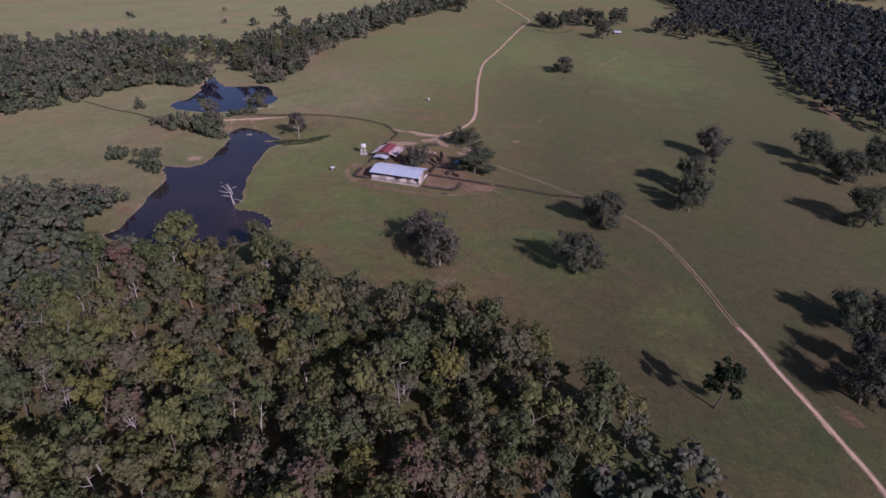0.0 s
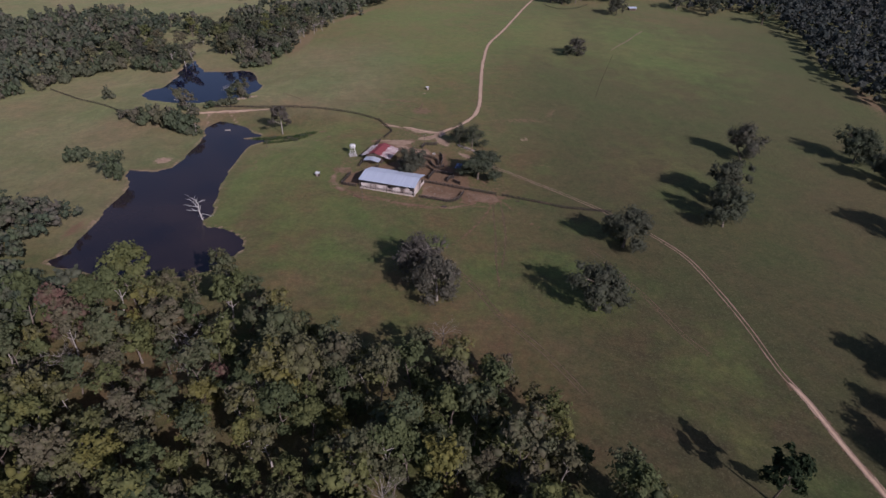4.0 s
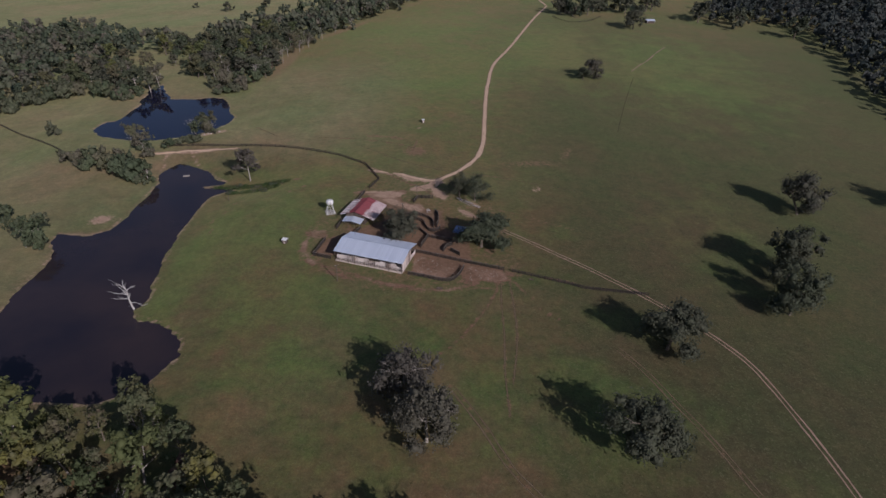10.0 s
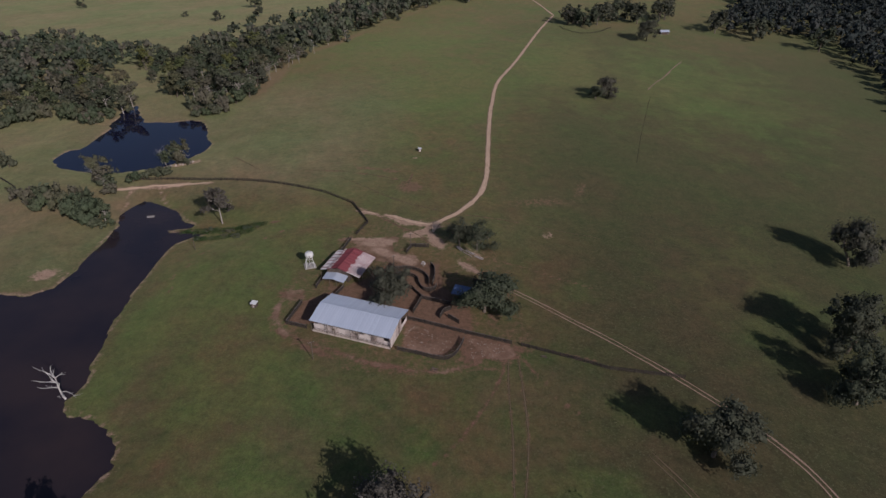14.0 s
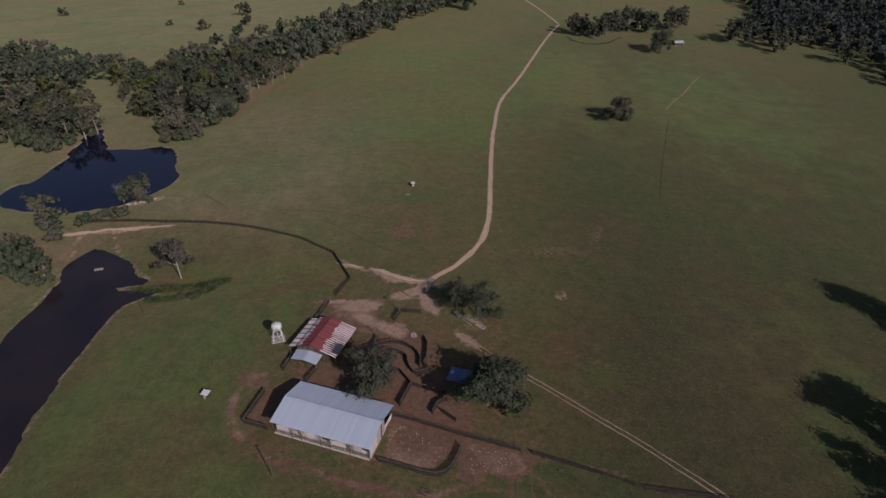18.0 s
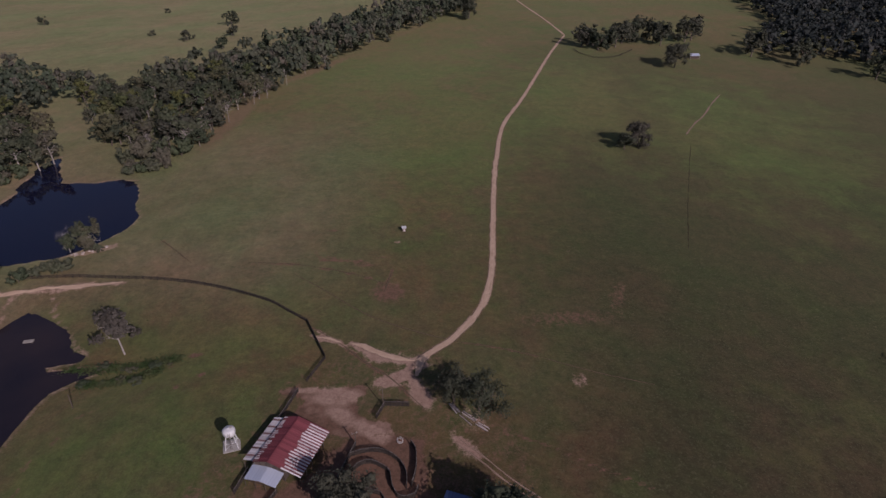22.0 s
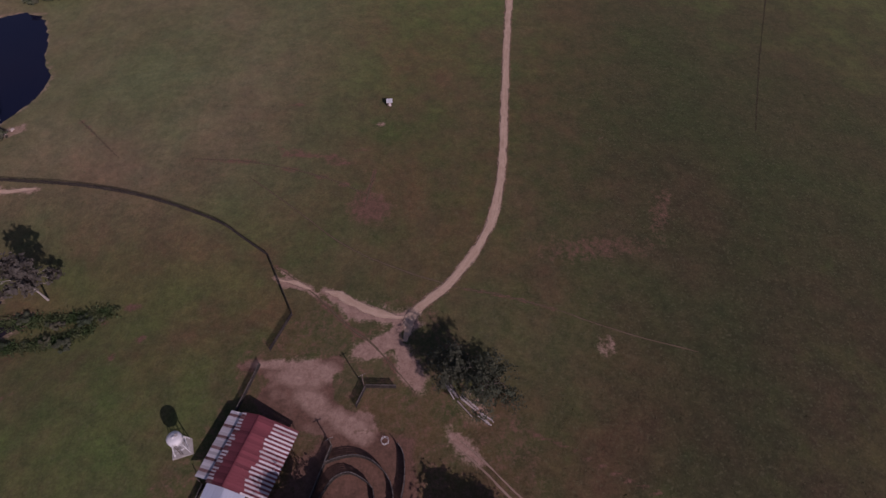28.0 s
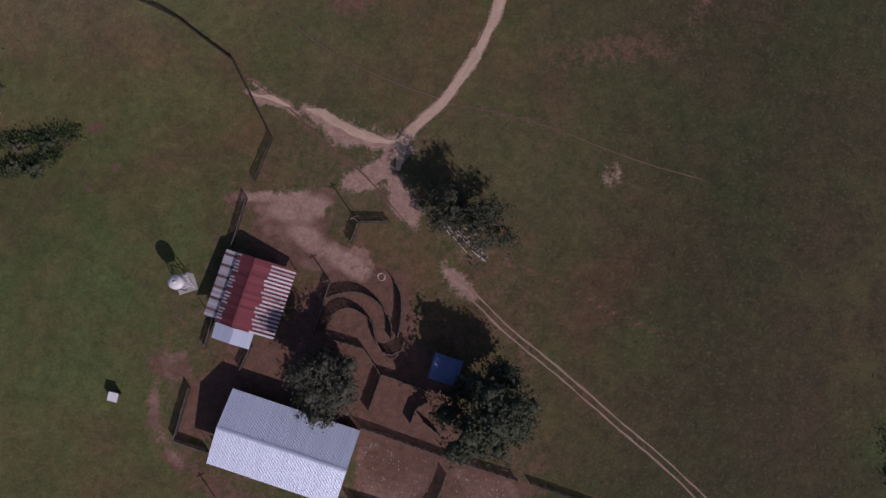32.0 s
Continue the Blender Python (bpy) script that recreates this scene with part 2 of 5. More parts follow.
# mixed foliage hues, lightened to put some distance haze into the colour
M_LEAF_FAR = leaf_paint("hazed_far_leaves", [(0.0, (0.080, 0.104, 0.072)), (0.2, (0.150, 0.158, 0.110)), (0.4, (0.092, 0.122, 0.078)), (0.6, (0.184, 0.164, 0.130)), (0.8, (0.120, 0.152, 0.086)), (1.0, (0.160, 0.150, 0.120))], 0.75, 0.12, 0.5, True)
M_LEAF_EAST = leaf_paint("dark_wood_leaves", [(0.0, (0.056, 0.070, 0.066)), (0.5, (0.078, 0.090, 0.082)), (1.0, (0.098, 0.104, 0.096))], 0.75, 0.12, 0.5, True)
M_LEAF_BANK = leaf_paint("waterside_leaves", [(0.0, (0.100, 0.128, 0.076)), (0.35, (0.145, 0.150, 0.100)), (0.6, (0.112, 0.142, 0.080)), (0.8, (0.168, 0.152, 0.116)), (1.0, (0.165, 0.172, 0.098))])
M_MARSH = leaf_paint("marsh_leaves", [(0.0, (0.045, 0.085, 0.032)), (0.5, (0.080, 0.125, 0.048)), (1.0, (0.140, 0.160, 0.075))], 0.8, 0.25, 1.8)
M_LEAF_PINE = leaf_paint("pine_needles", [(0.0, (0.030, 0.048, 0.024)), (1.0, (0.042, 0.058, 0.026))])
M_BARK = plain("bark", (0.09, 0.07, 0.055), (0.24, 0.20, 0.165), 1.2, 0.95, bump=0.8, stretch=(4, 4, 0.6))
M_DEADWOOD = plain("bleached_deadwood", (0.42, 0.40, 0.37), (0.66, 0.63, 0.60), 1.5, 0.85, bump=0.4)
M_TWIG = plain("grey_twigs", (0.26, 0.23, 0.20), (0.46, 0.42, 0.38), 1.5, 0.9, bump=0.2)
M_TIN = plain("galvanised_roof_sheet", (0.47, 0.53, 0.64), (0.63, 0.69, 0.80), 0.35, 0.52, 0.25, 0.5, bump=0.0, random_by=0.12)
M_TIN_WHITE = plain("whitened_roof_sheet", (0.50, 0.46, 0.46), (0.74, 0.70, 0.70), 0.5, 0.55, 0.1, 0.4, bump=0.0, random_by=0.5)
M_TIN_RED = plain("red_oxide_roof_sheet", (0.145, 0.034, 0.042), (0.26, 0.068, 0.078), 0.6, 0.6, 0.0, 0.35, bump=0.0, random_by=0.4)
M_TIN_RUST = plain("rusted_roof_sheet", (0.13, 0.065, 0.060), (0.30, 0.17, 0.155), 0.9, 0.75, 0.0, 0.25, bump=0.1, random_by=0.4)
M_BLUE = plain("blue_roof_sheet", (0.105, 0.155, 0.29), (0.18, 0.245, 0.41), 0.8, 0.45, 0.1, 0.4, bump=0.0)
M_PANEL = plain("weathered_white_panel", (0.36, 0.29, 0.265), (0.68, 0.61, 0.58), 0.8, 0.8, bump=0.1, random_by=0.55)
M_TIMBER = plain("grey_brown_timber", (0.055, 0.042, 0.035), (0.16, 0.125, 0.10), 1.0, 0.9, bump=0.5, stretch=(3, 3, 1))
# weathered timber, darkened so the colour takes in the fence's shadow
M_FENCE = plain("weathered_shaded_rail", (0.026, 0.021, 0.018), (0.078, 0.063, 0.052), 1.0, 0.9, bump=0.3)
# the rails' greyer tone without that painted shade, for top rails
M_RAIL_TOP = plain("pale_top_rail", (0.085, 0.072, 0.064), (0.19, 0.165, 0.148), 1.0, 0.85, bump=0.3)
M_STEEL = plain("white_painted_steel", (0.62, 0.62, 0.62), (0.80, 0.80, 0.79), 1.0, 0.5, 0.0, 0.4, bump=0.05)
M_CONCRETE = plain("pale_concrete", (0.36, 0.33, 0.30), (0.56, 0.53, 0.49), 0.9, 0.9, bump=0.3)
M_STONE = plain("pale_stone", (0.34, 0.27, 0.23), (0.58, 0.50, 0.45), 0.8, 0.9, bump=0.5)
M_WEED = leaf_paint("pasture_weeds", [(0.0, (0.105, 0.125, 0.058)), (0.5, (0.150, 0.150, 0.078)), (1.0, (0.205, 0.180, 0.115))], 0.9, 0.03, 1.8)
# ---- the lie of the land ----
TERRAIN = (1.712, 0.00817, 0.04722, -0.0001589, 9.283e-05, -2.655e-05)
POND_LEVEL = {"south": -4.2, "north": -0.6}
POND_SHORE = {
    "south": [(-138.0, -118.0), (-137.6, -103.5), (-139.6, -90.0), (-141.3, -76.0), (-140.6, -63.0), (-144.0, -51.5), (-150.0, -42.5), (-150.8, -36.5), (-137.0, -36.6), (-131.8, -31.6), (-129.4, -20.0), (-130.0, -5.4), (-130.6, 8.4), (-131.2, 18.1), (-135.0, 24.5), (-135.6, 33.1), (-139.4, 45.4), (-138.4, 50.0), (-132.0, 52.0), (-126.5, 50.6), (-122.3, 42.2), (-116.6, 35.8), (-111.4, 31.8), (-104.3, 24.5), (-99.4, 21.6), (-100.5, 18.6), (-108.4, 15.2), (-107.2, 12.6), (-98.0, 14.6), (-89.5, 17.2), (-89.0, 15.2), (-94.0, 10.9), (-100.6, 4.0), (-101.6, -4.0), (-101.4, -15.1), (-100.7, -38.8), (-97.4, -62.0), (-92.4, -79.8), (-95.4, -88.6), (-92.2, -92.6), (-85.5, -93.3), (-78.3, -97.2), (-71.2, -103.1), (-68.8, -110.5), (-72.0, -118.0), (-75.0, -125.0), (-85.0, -132.0), (-120.0, -133.0), (-142.0, -126.0)],
    "north": [(-189.6, 71.5), (-197.5, 82.0), (-198.0, 93.0), (-190.6, 97.0), (-191.0, 112.0), (-191.6, 126.0), (-196.0, 142.0), (-200.0, 164.5), (-200.8, 182.0), (-196.0, 172.0), (-188.8, 158.0), (-178.0, 144.5), (-163.0, 144.5), (-151.2, 150.6), (-143.0, 149.0), (-136.0, 136.0), (-129.0, 118.0), (-123.6, 113.0), (-123.0, 106.0), (-125.2, 96.0), (-130.0, 83.0), (-139.0, 74.0), (-153.8, 68.0), (-172.4, 66.0)],
}


def poly_distance(x, y, ring):
    """Distance to a closed ring, negative inside it."""
    x, y = np.asarray(x, float), np.asarray(y, float)
    best, inside = np.full(x.shape, 1e9), np.zeros(x.shape, bool)
    for (ax, ay), (bx, by) in zip(ring, ring[1:] + ring[:1]):
        dx, dy = bx - ax, by - ay
        u = np.clip(((x - ax) * dx + (y - ay) * dy) / (dx * dx + dy * dy), 0, 1)
        best = np.minimum(best, np.hypot(x - ax - u * dx, y - ay - u * dy))
        cross = (ay > y) != (by > y)
        inside ^= cross & (x < ax + (y - ay) * dx / (dy if abs(dy) > 1e-9 else 1e-9))
    return np.where(inside, -best, best)


def smooth01(v):
    v = np.clip(v, 0, 1)
    return v * v * (3 - 2 * v)


def land(x, y):
    """Height of the ground."""
    x, y = np.asarray(x, float), np.asarray(y, float)
    u, v = 400 * np.tanh(x / 400), 700 * np.tanh(y / 700)
    a, b, c, d, e, f = TERRAIN
    z = a + b * u + c * v + d * u * u + e * u * v + f * v * v
    for key, ring in POND_SHORE.items():
        far = poly_distance(x, y, ring)
        far = far + 0.3 * np.sin(x * 0.34 + 1.3 * np.sin(y * 0.17)) + 0.3 * np.sin(y * 0.31 + 1.1 * np.sin(x * 0.27)) + 0.35 * np.sin(0.23 * (x - y)) + 0.3 * np.sin(0.9 * x + 1.7 * np.sin(0.8 * y))
        level = POND_LEVEL[key]
        bank = np.where(far > 0, level + 0.05 + 0.085 * far, level + np.maximum(far * 0.25, -1.8))
        z = bank + (z - bank) * smooth01(far / 45)
    return z


# ---- roads, tracks and bare earth in the plan ----
ROAD = [(8.6, 17.6), (13.2, 22.0), (19.8, 28.8), (27.2, 41.2), (31.2, 53.0), (33.3, 68.0), (34.2, 84.0), (35.5, 115.0), (37.4, 150.0), (39.2, 172.0), (45.0, 219.0), (59.2, 266.5), (74.0, 321.3), (93.2, 393.0), (113.7, 459.9)]
ROAD_FAR = [(113.7, 459.9), (104.0, 530.0), (81.2, 677.3), (92.0, 710.0), (144.6, 759.7), (199.7, 854.8)]
TRACK = [(21.5, -12.0), (28.6, -18.0), (35.2, -24.0), (48.6, -34.2), (61.8, -44.8), (73.2, -53.8), (93.2, -71.8), (107.3, -87.1), (117.2, -102.3), (122.6, -122.4), (126.4, -143.7), (129.0, -167.0), (132.4, -180.0), (134.8, -195.5), (138.4, -213.0), (141.2, -228.0), (143.5, -242.0), (146.0, -275.0)]
TRACK_WIDE = [(129.6, -172.0), (132.4, -180.0), (134.8, -195.5), (138.4, -213.0), (141.2, -228.0), (143.5, -242.0), (146.0, -275.0)]
DAM_ROAD = [(-147.0, 47.5), (-141.8, 49.6), (-128.6, 54.5), (-112.2, 57.6), (-104.0, 58.0)]
LANE_W = [(8.2, 17.6), (5.0, 17.6), (1.3, 18.2), (-4.0, 20.6), (-8.6, 23.4), (-12.6, 24.4)]
LANE_W2 = [(-16.2, 24.8), (-20.0, 26.4), (-24.3, 27.0), (-26.0, 27.8)]


def polyline(points, step):
    """Points about step apart along a smooth curve through the given ones, with their headings."""
    p = [Vector(q) for q in points]
    p = [2 * p[0] - p[1], *p, 2 * p[-1] - p[-2]]
    out = []
    for a, b, c, d in zip(p, p[1:], p[2:], p[3:]):
        n = max(1, round((c - b).length / step))
        for i in range(n):
            u = i / n
            out.append(0.5 * ((2 * b) + (c - a) * u + (2 * a - 5 * b + 4 * c - d) * u * u + (3 * b - a - 3 * c + d) * u**3))
    out.append(p[-2])
    ways = [((out[min(i + 1, len(out) - 1)] - out[max(i - 1, 0)]).normalized()) for i in range(len(out))]
    return out, ways


def line_distance(x, y, points, step=4.0):
    pts, _ = polyline(points, step)
    best = np.full(np.shape(x), 1e9)
    for a, b in zip(pts, pts[1:]):
        dx, dy = b.x - a.x, b.y - a.y
        u = np.clip(((x - a.x) * dx + (y - a.y) * dy) / (dx * dx + dy * dy + 1e-9), 0, 1)
        best = np.minimum(best, np.hypot(x - a.x - u * dx, y - a.y - u * dy))
    return best


def blob(x, y, cx, cy, rx, ry, turn=0.0, power=1.0):
    c, s = math.cos(radians(turn)), math.sin(radians(turn))
    u, v = ((x - cx) * c + (y - cy) * s) / rx, (-(x - cx) * s + (y - cy) * c) / ry
    return np.clip(1.25 - np.hypot(u, v), 0, 1) * power


# centre, radii, turn, how bare
EARTH = [
    (-20.0, 4.2, 8.0, 1.5, 5, 0.6), (-13.0, 1.5, 7.5, 3.6, 5, 0.6), (-11.0, -5.0, 6.0, 3.0, -35, 0.6), (-2.0, -10.0, 6.0, 2.4, -30, 0.7), (1.5, 9.5, 3.0, 2.4, 35, 0.6), (9.5, 9.0, 1.4, 5.5, 20, 0.6), (13.0, 1.5, 1.0, 3.0, 30, 0.6),
    (-19.0, -31.0, 4.0, 4.5, -15, 1.0), (-10.5, -20.0, 4.5, 8.0, -15, 0.85), (-9.0, -29.0, 5.0, 7.0, -15, 0.9), (0.0, -25.0, 8.5, 8.0, 0, 1.0), (13.0, -38.5, 9.5, 9.0, -15, 1.0), (2.0, -37.0, 5.5, 9.0, -15, 1.0), (9.0, -45.0, 8.0, 4.0, -15, 0.9),
    (-34.5, -46.0, 3.6, 7.5, -15, 0.95), (-42.0, -35.0, 4.6, 6.5, 20, 0.78), (-43.0, -46.0, 2.2, 9.0, 8, 0.82), (-38.5, -55.5, 6.0, 2.2, -50, 0.9), (-26.0, -63.5, 11.0, 2.4, -24, 0.85), (-2.0, -69.5, 18.0, 2.6, -10, 0.8), (-24.0, -30.5, 8.0, 3.5, -15, 0.8),
    (16.0, -51.5, 13.0, 2.6, -16, 1.0), (29.0, -58.0, 6.5, 6.5, 0, 0.95), (10.0, -57.5, 9.5, 6.0, -15, 0.78), (40.0, -59.0, 7.0, 3.0, -15, 0.75), (22.0, -12.2, 2.2, 3.0, 40, 0.8), (26.5, -5.0, 5.0, 3.0, -40, 0.6), (33.0, -44.0, 6.0, 12.0, 0, 0.6),
    (-12.0, -50.0, 17.0, 10.0, -16, 1.0), (-24.0, -17.0, 11.0, 11.0, -16, 0.85), (-4.0, 52.0, 9.0, 8.0, 0, 0.84), (-27.0, 73.0, 6.0, 2.0, -15, 0.72), (-17.0, 70.6, 5.0, 2.6, -20, 0.8), (-10.0, 75.0, 5.0, 1.6, 0, 0.66), (-32.0, 94.0, 6.0, 1.6, -8, 0.66), (-50.0, 62.0, 9.0, 2.0, -5, 0.62), (78.0, 55.0, 5.0, 16.0, -14, 0.55), (58.0, 41.0, 27.0, 6.5, 6, 0.57), (-4.4, 86.5, 2.8, 1.7, 0, 1.0),
    (57.8, 12.0, 2.6, 4.2, 0, 0.78), (64.0, 82.0, 1.4, 1.4, 0, 0.95), (-139.0, -24.0, 5.0, 7.0, -40, 0.85), (-128.0, 80.0, 7.0, 3.0, 35, 1.0), (-113.0, 22.0, 5.0, 14.0, 20, 0.74), (-61.0, 18.6, 4.0, 2.0, 0, 0.85), (-67.7, 14.0, 2.2, 1.3, 30, 0.8), (-55.5, 9.6, 1.6, 1.8, 0, 0.8), (-61.8, 5.1, 1.4, 2.2, 30, 0.8), (-86.9, -15.2, 1.2, 5.0, -20, 0.72), (-88.7, -24.2, 1.4, 4.0, 10, 0.72), (-86.9, -33.0, 1.2, 5.0, 0, 0.66), (-84.0, -6.0, 4.0, 1.4, 35, 0.7), (-118.0, 30.0, 3.0, 8.0, -35, 0.66),
    (322.0, 120.0, 12.0, 70.0, -8, 0.75), (-121.0, 235.0, 10.0, 70.0, 0, 0.9), (-92.0, 350.0, 10.0, 70.0, -25, 0.85), (-40.0, 465.0, 8.0, 70.0, -25, 0.66), (208.0, 388.0, 10.0, 7.0, 0, 0.75), (-145.0, -100.0, 4.0, 12.0, 0, 0.8), (107.0, 440.0, 6.0, 16.0, -15, 0.7),
    (135.0, 398.0, 16.0, 9.0, 20, 0.7), (150.0, -216.0, 9.0, 4.0, -60, 0.7), (60.0, -62.0, 10.0, 2.0, -15, 0.66),
]


FOREST = [(-148, -90), (-165, -80), (-200, -80), (-250, -95), (-262, -110), (-255, -160), (-200, -240), (-175, -284), (104, -284), (96, -257), (95, -238), (68, -230), (54, -207), (46, -183), (14, -171), (-17, -176), (-27, -166), (-39, -154), (-59, -143), (-67, -135), (-78, -143), (-109, -147), (-143, -142), (-152, -125), (-145, -108)]
BELT = [(-123, 180), (-126, 222), (-119, 266), (-101, 318), (-71, 376), (-37, 458), (12, 558), (60, 688), (30, 690), (-60, 556), (-105, 480), (-150, 392), (-190, 345), (-222, 300), (-200, 230), (-185, 190)]
GLADES = [[(-186, 158), (-172, 150), (-160, 158), (-168, 172), (-185, 185), (-205, 215), (-222, 240), (-245, 275), (-258, 268), (-240, 232), (-215, 205), (-200, 184)], [(-180, 206), (-168, 204), (-164, 214), (-176, 220)]]
WEST = [(-205, 140), (-220, 148), (-240, 163), (-254, 157), (-266, 146), (-277, 128), (-285, 112), (-298, 94), (-312, 88), (-332, 76), (-420, 58), (-700, 120), (-600, 300), (-480, 345), (-370, 400), (-290, 330), (-225, 300), (-203, 225), (-187, 188)]


# fresher green grass: centre, radii, turn, strength
LUSH = [
    (-62, -30, 28, 60, 0, 0.66), (-60, 22, 30, 14, 5, 1.0), (-77, 13, 18, 7, 3, 1.2), (-45, -80, 30, 24, 0, 0.75), (8, 205, 52, 90, -12, 0.95), (70, -125, 34, 24, -40, 0.5), (108, -178, 24, 40, 10, 0.6), (80, -85, 22, 10, -30, 0.6),
    (90, 270, 60, 100, 0, 0.85), (150, 95, 40, 60, 0, 0.2), (-20, 330, 60, 120, -20, 0.8), (-118, 40, 8, 8, 0, 0.9), (-80, -98, 10, 10, 0, 0.7), (180, 230, 80, 120, 0, 0.7), (-84, -50, 10, 60, 0, 1.0), (-50, -10, 30, 40, 0, 0.6),
    (30, -115, 46, 26, 0, 0.36), (5, -150, 40, 20, 10, 0.36), (-40, -110, 26, 26, 0, 0.6), (-45, 48, 26, 8, -25, 0.8), (-10, 120, 34, 30, 0, 0.6), (60, -30, 22, 20, 0, 0.34), (130, -20, 40, 60, 0, 0.4), (-170, -10, 30, 50, 0, 0.5),
]
# trodden yards, and cattle trails and old wheel marks in the grass: line, half width, how bare
YARDS = [
    ([(-8, -14), (-4, -12), (6, -12), (12, -13), (14, -28), (24, -36), (25, -51), (6, -48), (3, -44), (-8, -40), (-10, -28)], 1.0),
    ([(-38, -51), (-35, -39), (-26, -33), (-22, -30), (-14, -24), (-7, -26), (-6, -42), (3, -46), (23, -52), (38, -57), (36, -63), (25, -64), (22, -56), (10, -50), (3, -50), (-12, -44), (-30, -50)], 0.95),
    ([(-21, -36), (-17, -27), (-13, -27.5), (-12, -34)], 1.0), ([(20.6, -52.7), (28.8, -54.8), (38.8, -58.1), (40.2, -62.9), (35.3, -65.4), (29.1, -64.4), (23, -67), (20.8, -59.9)], 0.8),
    ([(-30, 7), (-12, 22), (12, 24), (30, 6), (40, -10), (46, -60), (36, -70), (-10, -74), (-46, -54), (-46, -30), (-33, -10)], 0.43),
    ([(2, -49), (21, -55), (20, -62), (15, -65), (2, -62)], 0.62),
]
# pale dry dust: rings in the plan
DUSTY = [
    [(-30.2, 3.3), (-27.1, 4.7), (-15.4, 4.7), (-10.3, 5.6), (-6.5, 6.8), (-5.4, 5.8), (-5, 3.2), (-7.5, 1.8), (-6.6, -2.1), (-5.9, -4.7), (-2.6, -6.5), (3.2, -7.6), (4, -10.2), (-1.7, -11.7), (-7.4, -12.5), (-20, -10.5), (-24.3, -5.3), (-21.6, 0), (-24.3, 1.6), (-28.8, 2)],
    [(-26.3, 27.5), (-23.3, 28), (-19.3, 27), (-15.9, 24.1), (-20.5, 25.1), (-23.8, 25)],
    [(-13.3, 24.2), (-6, 22.4), (-3.9, 20.4), (0.8, 18.2), (6, 17.8), (9.9, 18.9), (12.6, 15.6), (8.1, 13.9), (7.5, 12.5), (9.6, 8.9), (12.3, 5.7), (14.4, 1.8), (13.9, -1.4), (11.9, -0.2), (8.6, 2.3), (7.8, 6.2), (6.4, 9.4), (2.6, 6.7), (0, 5.9), (-3.6, 6.9), (-2.7, 9.2), (3, 12.4), (6.1, 14.7), (5.4, 16.1), (0.9, 16.6), (-5.7, 17), (-7.1, 19.7), (-11.2, 22.2)],
    [(20, -10), (23.2, -11.2), (25.8, -13.9), (28.6, -17.4), (27, -17.5), (22, -14.1)],
    [(-137, 75), (-128, 76.5), (-118, 83), (-121, 86.5), (-127, 82), (-131, 85), (-138, 80)],
    [(3, -49), (21, -54.5), (19.5, -61), (15, -64), (3, -61)],
    [(24, -55), (31, -56), (38, -58), (39, -62), (35, -64.5), (29, -64), (25, -65), (23, -60)],
    [(-42.3, -32.6), (-37.4, -30.6), (-34.4, -37.3), (-40.5, -39)],
]
TRAILS = [
    ([(-36, -33), (-42.6, -37.6), (-43.4, -42.6), (-42.3, -48.7), (-38.1, -54.6), (-32.8, -58.1), (-24.0, -61.4), (-13.8, -65.8), (-5.1, -69.1), (8, -71), (20, -70), (28, -66)], 1.2, 0.62),
    ([(37, -64), (36.4, -75), (36.5, -95), (35.9, -112), (36.4, -130)], 0.8, 0.46), ([(40, -64), (40.7, -75), (40.9, -95), (38.1, -117.5)], 0.8, 0.46), ([(36, -64), (33.2, -75.5), (22.4, -96), (14.8, -105.5)], 0.8, 0.60), ([(42, -64), (50, -78), (60, -90)], 0.8, 0.56),
    ([(18.9, -118.8), (27.7, -132.6), (35.4, -146.8), (42.5, -155.7), (50.3, -165.7), (60.9, -182.7)], 0.9, 0.46), ([(74, -98), (81.3, -108.9), (87.3, -121.2), (93.9, -134.4), (100.8, -151.7), (107.3, -161.9)], 0.9, 0.44),
    ([(-60.4, 69.6), (-45.7, 69.1), (-30.7, 66.4), (-15.7, 61.9), (-4.6, 56.3)], 0.8, 0.66), ([(-35.4, 76.2), (-32, 72), (-24, 71.5), (-17, 69.3), (-7, 67.2)], 1.2, 0.6), ([(-102.3, 87.1), (-82.4, 69.4)], 0.8, 0.62), ([(-5.7, 51.8), (-4.1, 65.9)], 0.8, 0.64),
    ([(-26.5, 31.4), (-15.8, 23.8), (-5, 14.4), (1.6, 9.5), (12.3, -1.7)], 0.7, 0.74), ([(22.8, 26.5), (33.2, 24.9), (46.2, 21.5)], 0.6, 0.62), ([(38.1, -9.7), (47.2, -13.2), (55, -17.4), (71.8, -24.4)], 0.6, 0.62),
]


def pale_dust(x, y):
    """Where the bare earth is pale, dry dust rather than trodden brown soil."""
    d = np.zeros(np.shape(x))
    for cx, cy, rx, ry, turn, power in EARTH[:7] + EARTH[25:27] + EARTH[38:43]:
        d = np.maximum(d, blob(x, y, cx, cy, rx * 1.25, ry * 1.25, turn))
    for ring in DUSTY:
        d = np.maximum(d, (0.36 if len(ring) in (20, 4, 5, 8) else 1.0) * np.clip(1.0 - poly_distance(x, y, ring) / 2.0, 0, 1))
    d = np.maximum(d, 0.3 * np.clip(1.4 - line_distance(x, y, TRAILS[0][0], 6.0) / 2.0, 0, 1))
    for line in (DAM_ROAD, LANE_W, LANE_W2):
        d = np.maximum(d, np.clip(1.6 - line_distance(x, y, line, 8.0) / 2.5, 0, 1))
    for ring in POND_SHORE.values():
        d = np.maximum(d, 0.8 * np.clip(1 - np.abs(poly_distance(x, y, ring)) / 4.0, 0, 1))
    return d


